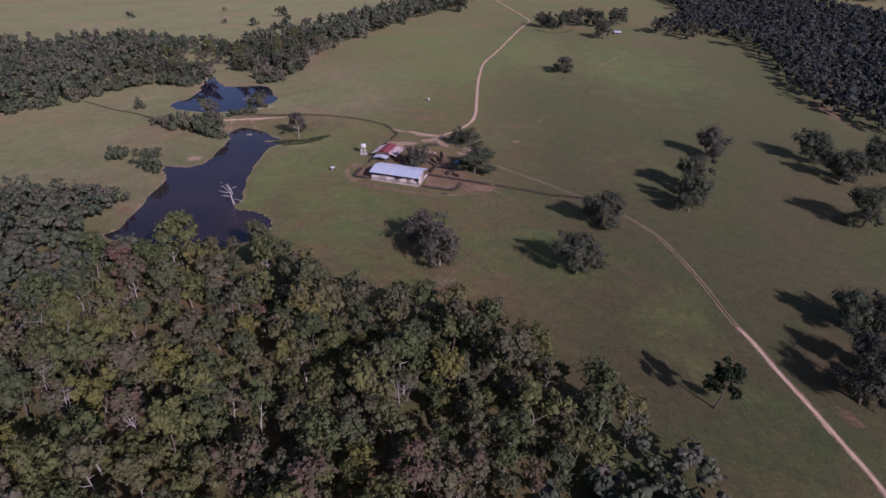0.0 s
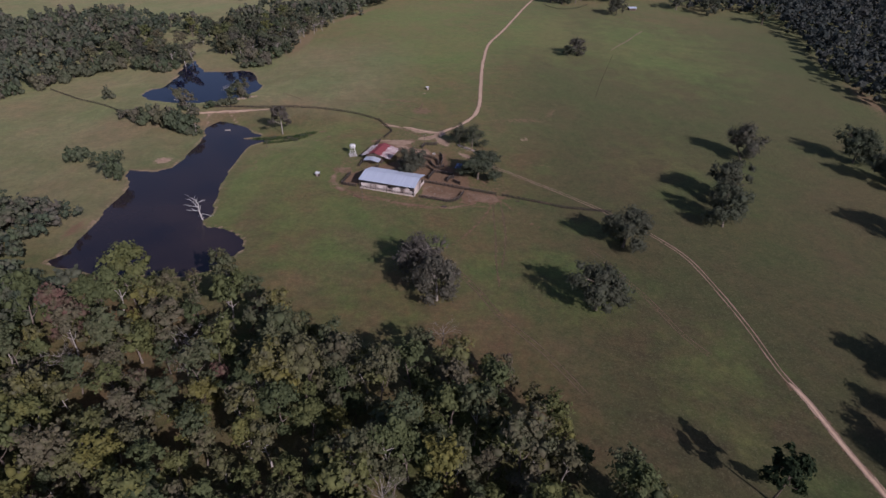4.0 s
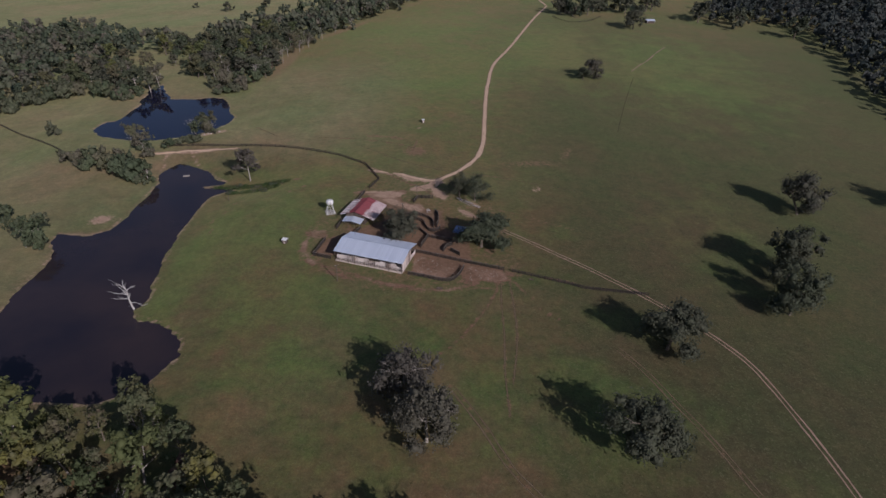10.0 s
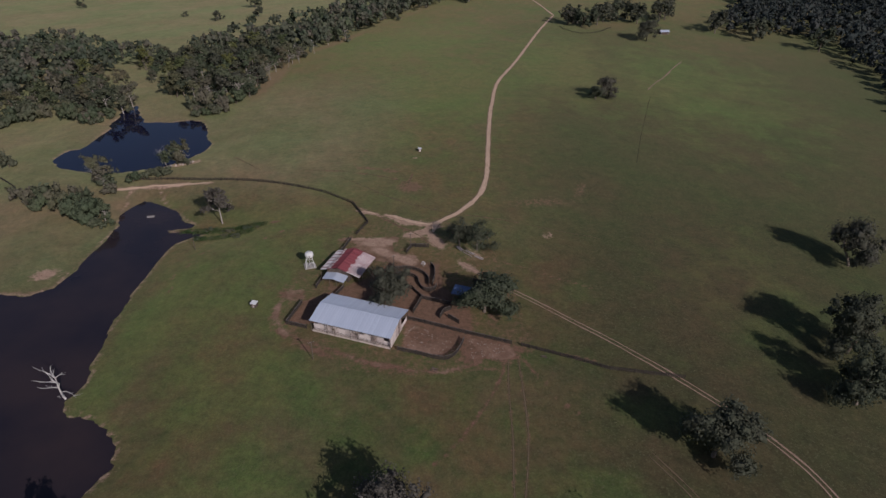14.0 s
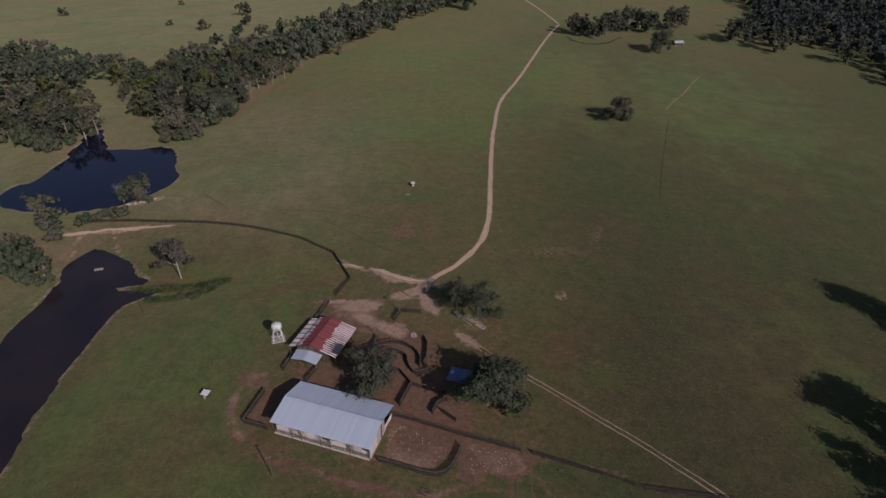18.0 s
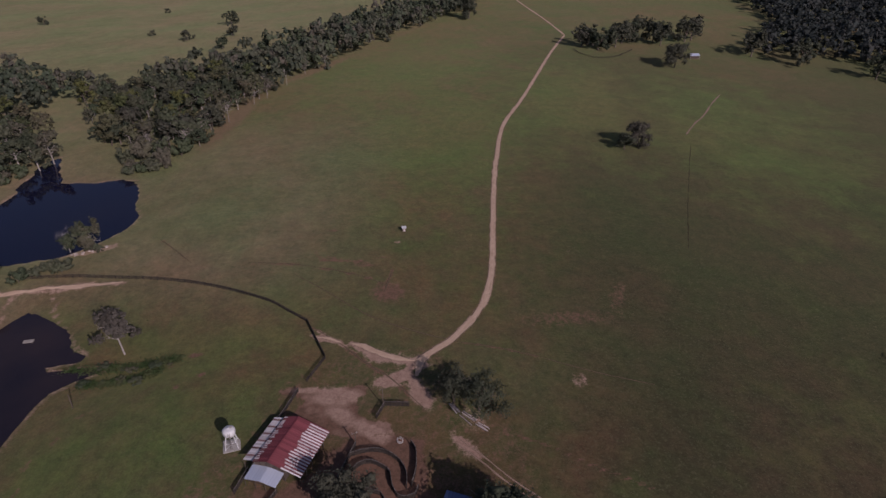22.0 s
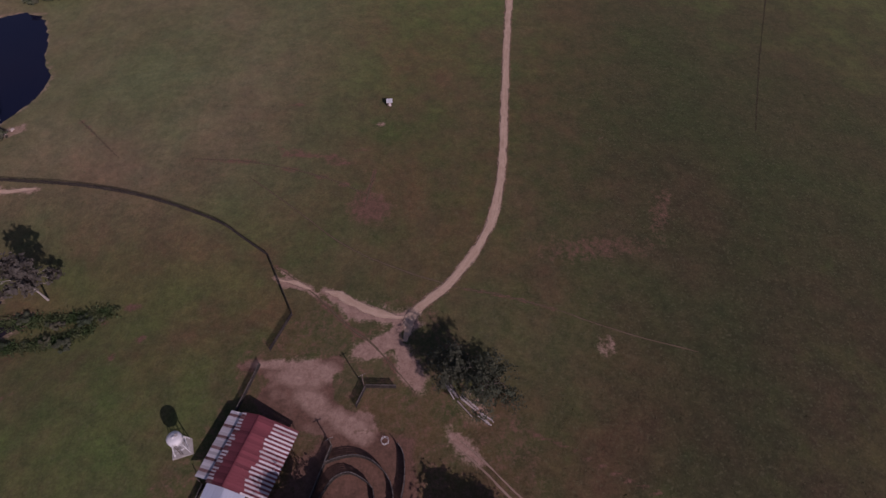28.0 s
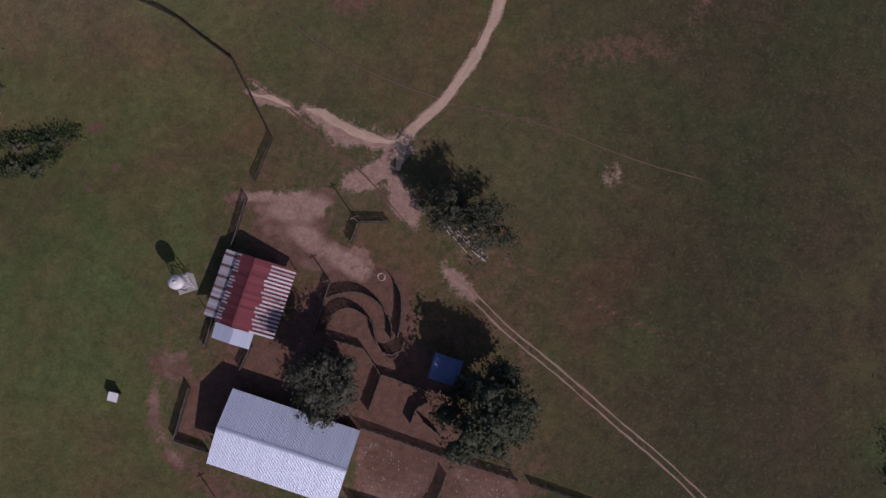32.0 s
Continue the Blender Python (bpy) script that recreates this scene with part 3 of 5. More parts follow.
def bare_earth(x, y):
    d = np.zeros(np.shape(x))
    for cx, cy, rx, ry, turn, power in EARTH:
        d = np.maximum(d, blob(x, y, cx, cy, rx, ry, turn, power))
    for line, half, power in ((ROAD, 1.8, 0.62), (ROAD_FAR, 1.2, 0.6), (TRACK, 1.0, 0.34), (TRACK_WIDE, 1.6, 0.62), (DAM_ROAD, 1.6, 0.7), (LANE_W, 1.2, 0.8), (LANE_W2, 1.0, 0.8)):
        d = np.maximum(d, np.clip(1.6 - line_distance(x, y, line, 8.0) / half, 0, 1) * power)
    for ring, power in YARDS:
        d = np.maximum(d, power * np.clip(0.75 - poly_distance(x, y, ring) / 4.0, 0, 1))
    for ring in DUSTY:
        d = np.maximum(d, (0.66 if len(ring) == 4 else 1.0) * np.clip(0.62 - poly_distance(x, y, ring) / 1.6, 0, 1))
    for ring in (BELT, WEST):
        d = np.maximum(d, 0.36 * np.clip(0.6 - poly_distance(x, y, ring) / 8.0, 0, 1))
    for line, half, power in TRAILS:
        d = np.maximum(d, np.clip(1.35 - line_distance(x, y, line, 6.0) / (half * 1.25), 0, 1) * (power + 0.06))
    for ring in POND_SHORE.values():
        d = np.maximum(d, 0.60 * np.clip(1.15 - np.abs(poly_distance(x, y, ring) - 0.6) / 2.6, 0, 1))
    return d


def spread(low, high, step, end, growth=1.085):
    """Coordinates step apart between low and high, and ever wider outside, to plus and minus end."""
    mid = list(np.arange(low, high + 0.01, step))
    for side, sign in ((mid, 1),):
        s, v = step, high
        while v < end:
            s *= growth
            v += s
            side.append(v)
    left, s, v = [], step, low
    while v > -end:
        s *= growth
        v -= s
        left.append(v)
    return np.array(left[::-1] + mid)


def mesh_from(name, verts, faces, material, smooth=False):
    me = bpy.data.meshes.new(name)
    me.from_pydata([tuple(v) for v in verts], [], [tuple(f) for f in faces])
    me.materials.append(material)
    if smooth:
        me.polygons.foreach_set("use_smooth", np.ones(len(me.polygons), bool))
    me.update()
    return me


def build_ground():
    gx, gy = spread(-165, 225, 2.8, 4700), spread(-270, 270, 2.8, 4700)
    gx = np.unique(np.concatenate([gx[(gx < -44) | (gx > 46)], np.arange(-43.6, 46, 0.75)]))
    gy = np.unique(np.concatenate([gy[(gy < -70) | (gy > 32)], np.arange(-69.6, 32, 0.75)]))
    xx, yy = np.meshgrid(gx, gy)
    zz = land(xx, yy)
    n, k = len(gx), len(gy)
    co = np.stack([xx, yy, zz], -1).reshape(-1, 3)
    i = (np.arange(k - 1)[:, None] * n + np.arange(n - 1)[None]).ravel()
    quads = np.stack([i, i + 1, i + n + 1, i + n], 1)
    me = bpy.data.meshes.new("ground")
    me.vertices.add(len(co))
    me.vertices.foreach_set("co", co.ravel())
    me.loops.add(quads.size)
    me.loops.foreach_set("vertex_index", quads.ravel())
    me.polygons.add(len(quads))
    me.polygons.foreach_set("loop_start", np.arange(len(quads)) * 4)
    me.polygons.foreach_set("use_smooth", np.ones(len(quads), bool))
    me.update(calc_edges=True)
    near = (np.abs(xx) < 420) & (yy > -340) & (yy < 900)
    dirt = np.zeros(xx.shape)
    dirt[near] = bare_earth(xx[near], yy[near])
    dust = np.zeros(xx.shape)
    dust[near] = pale_dust(xx[near], yy[near])
    me.attributes.new("dust", "FLOAT", "POINT").data.foreach_set("value", dust.ravel().astype(np.float32))
    me.attributes.new("dirt", "FLOAT", "POINT").data.foreach_set("value", dirt.ravel().astype(np.float32))
    lush = np.zeros(xx.shape)
    for cx, cy, rx, ry, turn, power in LUSH:
        lush = np.maximum(lush, blob(xx, yy, cx, cy, rx * 1.3, ry * 1.3, turn, power))
    me.attributes.new("lush", "FLOAT", "POINT").data.foreach_set("value", lush.ravel().astype(np.float32))
    # grows eastward: olive grass plus light falloff put into its colour
    east_dim = smooth01((xx - 14) / 80) * smooth01((560 - yy) / 330) * smooth01((yy + 330) / 150)
    me.attributes.new("east_dim", "FLOAT", "POINT").data.foreach_set("value", east_dim.ravel().astype(np.float32))
    belt = -115 + 0.42 * np.clip(yy - 250, 0, 5000)
    pale = smooth01((belt - xx + 0 * yy) / 90) * smooth01((yy - 60) / 120)
    pale = np.maximum(pale, 0.8 * smooth01((yy - 620) / 200) * smooth01((350 - xx) / 300))
    pale = np.maximum(pale, 0.9 * smooth01((5 - xx) / 60) * smooth01((yy - 20) / 60) * smooth01((260 - yy) / 100))
    pale = np.maximum(pale, 0.85 * smooth01((-112 - xx) / 30) * smooth01((yy + 130) / 30))
    me.attributes.new("pale", "FLOAT", "POINT").data.foreach_set("value", pale.ravel().astype(np.float32))
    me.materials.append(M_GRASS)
    tagged(new("ground", me), "rolling olive-green pasture with bare reddish earth", "pasture", kind="structure")


def strip(name, points, half, material, label, lift=0.07, step=1.5, ragged=0.35, seed=1, shift=0.0):
    """A ribbon of worn earth lying on the ground, frayed where its edge value nears one."""
    rnd = random.Random(seed)
    pts, ways = polyline(points, step)
    verts, faces, edge, lane = [], [], [], []
    lw = rw = run = 0.0
    for i, (p, w) in enumerate(zip(pts, ways)):
        side = Vector((w.y, -w.x))
        run += (p - pts[i - 1]).length if i else 0.0
        lw, rw = 0.6 * lw + rnd.uniform(-ragged, ragged) * 0.6, 0.6 * rw + rnd.uniform(-ragged, ragged) * 0.6
        taper = min(1.0, 0.35 + 0.2 * i, 0.35 + 0.2 * (len(pts) - 1 - i))
        for u in (-1.0, -0.5, 0.0, 0.5, 1.0):
            off = shift + u * 1.5 * (half + (lw if u < 0 else rw)) * taper
            q = p + side * off
            verts.append((q.x, q.y, lift + 0.03 * (1 - abs(u))))
            edge.append(abs(u))
            lane.append((off * 1.6 + seed * 7.0, run * 0.11, seed * 3.0))
        if i:
            b = len(verts) - 10
            faces += [(b + j, b + j + 1, b + j + 6, b + j + 5) for j in range(4)]
    verts = np.array(verts)
    verts[:, 2] += land(verts[:, 0], verts[:, 1])
    me = mesh_from(name, verts.tolist(), faces, material, True)
    me.attributes.new("edge", "FLOAT", "POINT").data.foreach_set("value", np.array(edge, np.float32))
    me.attributes.new("lane", "FLOAT_VECTOR", "POINT").data.foreach_set("vector", np.array(lane, np.float32).ravel())
    return tagged(new(name, me), label, "road", kind="structure")


build_ground()
for key, ring in POND_SHORE.items():
    cx, cy = (sum(p[i] for p in ring) / len(ring) for i in (0, 1))
    pts, _ = polyline(ring + ring[:1], 3.0)
    bm = bmesh.new()
    rim = []
    for p, w in zip(pts[:-1], polyline(ring + ring[:1], 3.0)[1]):
        side = Vector((-w.y, w.x))
        rim.append(bm.verts.new((p.x + side.x * 2.0, p.y + side.y * 2.0, POND_LEVEL[key])))
    face = bm.faces.new(rim)
    bmesh.ops.triangulate(bm, faces=[face])
    bmesh.ops.recalc_face_normals(bm, faces=bm.faces)
    me = bpy.data.meshes.new("pond_water")
    bm.to_mesh(me)
    bm.free()
    if me.polygons[0].normal.z < 0:
        me.flip_normals()
    me.materials.append(M_WATER[key])
    tagged(new("pond_water_" + key, me), "still dark blue-brown water of a farm pond", "pond", kind="structure")
strip("road_main", ROAD, 1.22, M_ROAD, "pale sandy farm road across the pasture", seed=3, ragged=0.25)
strip("road_far", ROAD_FAR, 1.1, M_ROAD, "thin reddish earth track over the far pasture", seed=4)
strip("road_dam", DAM_ROAD, 1.0, M_ROAD, "pale worn earth along the pond dam", seed=5, ragged=0.75)
strip("road_lane", LANE_W, 1.05, M_ROAD, "worn pale cattle path beside the yard", seed=6, ragged=0.8)
strip("road_path", LANE_W2, 1.0, M_ROAD, "worn pale cattle path by the fence", seed=7, ragged=0.7)
for n, off in (("road_rut_a", -0.8), ("road_rut_b", 0.8)):
    strip(n, TRACK, 0.29, M_TRACK, "pale wheel rut of a farm track", seed=8 + int(off > 0), shift=off, ragged=0.2)
strip("road_wide", TRACK_WIDE, 1.15, M_ROAD, "pale sandy stretch of the farm track", seed=12, ragged=0.5, lift=0.05)
strip("road_fork", [(14.5, 23.4), (10.4, 18.4), (9.6, 15.4), (9.0, 11.0)], 1.5, M_ROAD, "pale trodden fork of the farm road", seed=14, ragged=0.6, lift=0.06)
for n, line, off in (("c", [(37, -64), (36.4, -75), (36.5, -95), (35.9, -112), (36.4, -130)], 0.0), ("d", [(40, -64), (40.7, -75), (40.9, -95), (38.1, -117.5)], 0.0), ("e", TRAILS[5][0], -0.9), ("f", TRAILS[5][0], 0.9), ("g", TRAILS[6][0], -0.8), ("h", TRAILS[6][0], 0.8)):
    strip("road_rut_" + n, line, 0.36, M_RUT, "faint old wheel rut in the grass", seed=30 + ord(n), shift=off, ragged=0.22, lift=0.04)
for n, line in (("i", [(149.0, 200.0), (141.5, 178.0), (134.9, 157.4), (124.1, 124.3), (113.4, 88.2)]),):
    strip("road_rut_" + n, line, 0.3, M_RUT_DARK, "old dark wheel rut in the grass", seed=60 + ord(n), ragged=0.22, lift=0.04)


strip("road_rut_k", [(198, 292.6), (184, 270), (172.5, 248.7), (160, 230), (150, 212.7)], 0.5, M_TRACK, "broken pale trail over the pasture", seed=91, ragged=0.5, lift=0.05)
for n, line in enumerate((TRAILS[7][0], TRAILS[9][0], TRAILS[10][0], TRAILS[11][0], TRAILS[12][0], [(46.2, 21.5), (62.0, 16.0), (80.0, 11.5)], [(-40.0, 62.0), (-24.0, 50.0), (-8.0, 38.0), (8.0, 31.0), (22.8, 26.5)])):
    strip("road_trail_%d" % n, line, 0.3, M_RUT, "thin cattle trail worn into the grass", seed=120 + n, ragged=0.2, lift=0.045)


# ---- building blocks ----
def box_bm(bm, sx, sy, sz, m=None, bevel=0.0):
    made = bmesh.ops.create_cube(bm, size=1.0)["verts"]
    bmesh.ops.scale(bm, vec=(sx, sy, sz), verts=made)
    if bevel:
        edges = list({e for v in made for e in v.link_edges})
        made = list({v for f in bmesh.ops.bevel(bm, geom=edges, offset=bevel, segments=1, affect="EDGES")["faces"] for v in f.verts} | set(v for v in made if v.is_valid))
    if m is not None:
        bmesh.ops.transform(bm, matrix=m, verts=made)
    return made


def to_mesh(name, bm, material, smooth=False):
    me = bpy.data.meshes.new(name)
    bmesh.ops.recalc_face_normals(bm, faces=bm.faces)
    bm.to_mesh(me)
    bm.free()
    me.materials.append(material)
    if smooth:
        me.polygons.foreach_set("use_smooth", np.ones(len(me.polygons), bool))
    return me


def child(name, me, parent, m=None, label=""):
    ob = new(name, me)
    ob.parent = parent
    if m is not None:
        ob.matrix_basis = m
    return tagged(ob, label)


def part(name, bm, material, parent, label="", m=None, smooth=False):
    return child(name, to_mesh(name, bm, material, smooth), parent, m, label)


def thing(name, x, y, rz=0.0, z=None, label="", category="", group=""):
    ob = new(name)
    ob.matrix_basis = pose(x, y, float(land(x, y)) if z is None else z, 0, 0, rz)
    return tagged(ob, label, category, group)


def bar(a, b, w, d=None):
    """The pose that lays the unit bar (along z, from 0 to 1) from a to b."""
    a, b = Vector(a), Vector(b)
    q = (b - a).to_track_quat("Z", "X")
    return Matrix.LocRotScale(a, q, (w, d or w, (b - a).length))


def unit_bar(name, material, sides=4, bevel=True):
    bm = bmesh.new()
    bmesh.ops.create_cone(bm, cap_ends=True, segments=sides, radius1=0.5 * (1.414 if sides == 4 else 1), radius2=0.5 * (1.414 if sides == 4 else 1), depth=1.0)
    if sides == 4:
        bmesh.ops.rotate(bm, cent=(0, 0, 0), matrix=Matrix.Rotation(radians(45), 3, "Z"), verts=bm.verts)
    bmesh.ops.translate(bm, vec=(0, 0, 0.5), verts=bm.verts)
    return to_mesh(name, bm, material)


BAR_TIMBER, BAR_ROUND = unit_bar("timber_bar", M_TIMBER), unit_bar("timber_pole", M_TIMBER, 8)
BAR_FENCE, POST_FENCE = unit_bar("fence_rail", M_FENCE), unit_bar("fence_post", M_FENCE, 7)
BAR_STEEL, BAR_DARK = unit_bar("steel_bar", M_STEEL, 8), unit_bar("dark_bar", M_TIMBER)
BAR_PALE = unit_bar("pale_bar", M_PANEL)
BAR_TOP = unit_bar("fence_top_rail", M_RAIL_TOP)


def corrugated(name, width, length, material, ribs=5, height=0.045, thick=0.012):
    """A ribbed roof sheet: across x, down along -y from the top edge at y = 0."""
    xs = []
    n = ribs * 4
    for i in range(n + 1):
        u = i / n
        xs.append((width * (u - 0.5), height * (0.5 + 0.5 * math.cos(2 * math.pi * ribs * u))))
    verts = [(x, y, z + dz) for dz in (0, -thick) for y in (0, -length) for x, z in xs]
    k = n + 1
    faces = []
    for i in range(n):
        faces.append((i, k + i, k + i + 1, i + 1))
        faces.append((2 * k + i, 2 * k + i + 1, 3 * k + i + 1, 3 * k + i))
        faces.append((i, i + 1, 2 * k + i + 1, 2 * k + i))
        faces.append((k + i, 3 * k + i, 3 * k + i + 1, k + i + 1))
    return mesh_from(name, verts, faces, material)


def roof_slope(parent, a, b, down, length, meshes, width, name="roof_sheet", label=""):
    """Sheets side by side from a to b, running down along the given direction (with its fall)."""
    a, b, down = Vector(a), Vector(b), Vector(down).normalized()
    along = (b - a).normalized()
    n = max(1, round((b - a).length / width))
    up = along.cross(down)
    if up.z < 0:
        up = -up
    rot = Matrix((along, -down, along.cross(-down))).transposed()
    if rot[2][2] < 0:
        rot = Matrix((-along, -down, (-along).cross(-down))).transposed()
    for i in range(n):
        p = a + (b - a) * ((i + 0.5) / n) + up * (0.006 * (i % 2))
        me = meshes[i % len(meshes)] if isinstance(meshes, list) else meshes
        ob = child(name, me, parent, Matrix.Translation(p) @ rot.to_4x4() @ Matrix.Diagonal(((b - a).length / n / width * 1.02, length, 1, 1)), label)


# ---- long cattle barn ----
def build_barn():
    length, width, eave, rise = 29.2, 16.6, 4.4, 1.9
    barn = thing("cattle_barn", -12.7, -50.7, -15.9, label="long open cattle barn with a pale galvanised roof", category="barn")
    hx, hy = length / 2, width / 2
    fall = Vector((0, hy, -rise)).length
    sheet = corrugated("roof_sheet", 0.92, 1.0, M_TIN, 3, 0.065)
    roof_slope(barn, (-hx, -0.02, eave + rise), (hx, -0.02, eave + rise), (0, -hy, -rise), fall, sheet, 0.92)
    roof_slope(barn, (-hx, 0.02, eave + rise), (hx, 0.02, eave + rise), (0, hy, -rise), fall, sheet, 0.92)
    bm = bmesh.new()
    for s in (-1, 1):
        box_bm(bm, length + 0.1, 0.42, 0.02, Matrix.Translation((0, s * 0.2, eave + rise + 0.045)) @ Matrix.Rotation(-s * math.atan2(rise, hy), 4, "X"))
    part("ridge_cap", bm, M_TIN, barn, "folded pale ridge cap")
    # posts, eave beams, rafters, braces
    bays = 10
    for j, y in enumerate((-hy + 0.55, 0.0, hy - 0.55)):
        top = eave + rise * (1 - abs(y) / hy) - 0.22
        for i in range(bays + 1):
            x = -hx + 0.4 + (length - 0.8) * i / bays
            if j or i in (0, 2, 3, 5, 6, 8, 10):
                child("post", BAR_ROUND, barn, bar((x, y, -0.6), (x, y, top), 0.24 if j else 0.17))
            if j == 0 and i in (2, 3, 5, 6, 8):
                child("brace", BAR_TIMBER, barn, bar((x, y, 1.7), (x + 1.3, y, top - 0.1), 0.13))
                if i in (3, 6, 8):
                    child("brace", BAR_TIMBER, barn, bar((x, y, 1.9), (x - 1.2, y, top - 0.1), 0.13))
        child("beam", BAR_TIMBER, barn, bar((-hx + 0.1, y, top + 0.1), (hx - 0.1, y, top + 0.1), 0.16, 0.2))
    for i in range(bays + 1):
        x = -hx + 0.4 + (length - 0.8) * i / bays
        for s in (-1, 1):
            child("rafter", BAR_TIMBER, barn, bar((x, 0, eave + rise - 0.18), (x, s * (hy - 0.1), eave - 0.16), 0.1, 0.16))
    # pale sheeting panels: south front set behind the posts, east gable, north back
    rnd = random.Random(5)
    panel = bmesh.new()
    box_bm(panel, 1, 0.05, 1, Matrix.Translation((0, 0, 0.5)))
    panel = to_mesh("wall_panel", panel, M_PANEL)
    n = 12
    for i in range(n):
        w = (length - 1.6) / n
        h = rnd.uniform(1.3, 2.5)
        child("wall_panel", panel, barn, Matrix.LocRotScale((-hx + 0.8 + w * (i + 0.5), -hy + 1.5 + 0.02 * (i % 2), 0.35), None, (w * 0.995, 1, h)))
    for i in range(6):
        w = (width - 1.6) / 6
        y = -hy + 0.8 + w * (i + 0.5)
        h = eave + rise * (1 - abs(y) / hy) - 1.5 if i < 4 else 1.6
        child("wall_panel", panel, barn, Matrix.LocRotScale((hx - 0.62 + 0.02 * (i % 2), y, 0.3), Euler((0, 0, radians(90))), (w * 0.96, 1, max(1.2, h))))
    back = bmesh.new()
    box_bm(back, length - 1.4, 0.06, 2.6, Matrix.Translation((0, hy - 0.95, 1.1)))
    part("back_wall", back, M_TIMBER, barn, "dark board wall at the back")
    # rails along the open front
    for z in (0.45, 0.9, 1.35):
        child("rail", BAR_FENCE, barn, bar((-hx + 0.4, -hy + 0.7, z), (hx - 0.4, -hy + 0.7, z), 0.09, 0.05))
    bm = bmesh.new()
    box_bm(bm, length - 1.0, width - 1.2, 0.9, Matrix.Translation((0, 0, -0.4)))
    part("floor_slab", bm, M_STONE, barn, "dusty earth floor")
    return barn


# ---- old red-roofed barn ----
def build_red_barn():
    """Its own y runs along the ridge to the north, x to the east."""
    barn = thing("red_barn", -22.9, -17.9, -15.4, label="old barn with a faded red and white-streaked tin roof", category="barn")
    half, ridge, east, west = 7.9, 5.2, 2.7, 3.7
    ex, wx, lx = 8.9, -4.4, -7.0
    rnd = random.Random(11)
    red = corrugated("roof_sheet_red", 0.66, 1.0, M_TIN_RED, 4)
    pale = corrugated("roof_sheet_pale", 0.66, 1.0, M_TIN_WHITE, 4)
    rust = corrugated("roof_sheet_rust", 0.66, 1.0, M_TIN_RUST, 4)
    slope = Vector((ex, 0, east - ridge))
    roof_slope(barn, (0.02, -half, ridge), (0.02, half, ridge), slope, slope.length * 0.52, red, 0.66)
    start = Vector((0, 0, ridge)) + slope * 0.42
    low = slope * 0.58
    n = 36
    for i in range(n):
        y = -half + 2 * half * (i + 0.5) / n
        along, down = Vector((0, 1, 0)), low.normalized()
        rot = Matrix((along, -down, along.cross(-down)))
        if rot[2][2] < 0:
            rot = Matrix((-along, -down, (-along).cross(-down)))
        jag = rnd.uniform(-0.06, 0.05)
        p = start + slope * jag + Vector((0, y, 0.05 + 0.005 * (i % 2)))
        p.z -= 0.1 if i % 2 else 0.0
        child("roof_sheet", pale if i % 2 == 0 else red, barn, Matrix.Translation(p) @ rot.transposed().to_4x4() @ Matrix.Diagonal((0.74 if i % 2 else 0.66, (slope * (0.58 - jag)).length, 1, 1)))
    wslope = Vector((wx, 0, west - ridge))
    roof_slope(barn, (-0.02, -half, ridge), (-0.02, half, ridge), wslope, wslope.length, red, 0.66)
    wdown = wslope.normalized()
    wrot = Matrix((Vector((0, -1, 0)), -wdown, Vector((0, -1, 0)).cross(-wdown))).transposed().to_4x4()
    for i in range(22):
        y = -half + 2 * half * (i + 0.5) / 22
        share = rnd.uniform(0.24, 0.36)
        p = Vector((0, y, ridge + 0.06)) + wslope * (1 - share)
        child("roof_sheet", pale if i % 5 else rust, barn, Matrix.Translation(p) @ wrot @ Matrix.Diagonal((rnd.uniform(0.45, 0.8), wslope.length * share, 1, 1)))
    lslope = Vector((lx - wx - 0.4, 0, -0.7))
    roof_slope(barn, (wx - 0.1, -half + 0.6, west - 0.35), (wx - 0.1, half - 0.2, west - 0.35), lslope, lslope.length, [pale, pale, rust, pale], 0.62)
    bm = bmesh.new()
    box_bm(bm, 0.36, 2 * half, 0.03, Matrix.Translation((0, 0, ridge + 0.06)), 0.01)
    part("ridge_cap", bm, M_TIN_RED, barn)
    for y in np.linspace(-half + 0.3, half - 0.3, 6):
        for x, z in ((ex - 0.3, east), (4.3, 3.9), (0, ridge - 0.1), (wx + 0.2, west - 0.1), (lx + 0.1, 2.6)):
            child("post", BAR_ROUND, barn, bar((x, y, -0.6), (x, y, z - 0.12), 0.2))
        child("rafter", BAR_TIMBER, barn, bar((0, y, ridge - 0.08), (ex - 0.1, y, east - 0.08), 0.1, 0.14))
        child("rafter", BAR_TIMBER, barn, bar((0, y, ridge - 0.08), (wx, y, west - 0.08), 0.1, 0.14))
    board = bmesh.new()
    box_bm(board, 1, 0.04, 1, Matrix.Translation((0, 0, 0.5)))
    board = to_mesh("wall_board", board, M_TIMBER)
    for s in (-1, 1):
        for i in range(18):
            x = wx + 0.4 + (4.2 - wx - 0.4) * (i + 0.5) / 18
            top = ridge - (ridge - east) * x / ex if x > 0 else ridge - (ridge - west) * x / wx
            child("wall_board", board, barn, Matrix.LocRotScale((x, s * (half - 0.35), -0.3), None, (0.46, 1, top - 0.1)))
    for i in range(30):
        y = -half + 0.5 + (2 * half - 1) * (i + 0.5) / 30
        child("wall_board", board, barn, Matrix.LocRotScale((wx + 0.25, y, -0.3), Euler((0, 0, radians(90))), (0.5, 1, west - 0.1)))
        child("wall_board", board, barn, Matrix.LocRotScale((4.3, y, -0.3), Euler((0, 0, radians(90))), (0.5, 1, 4.0)))
    return barn


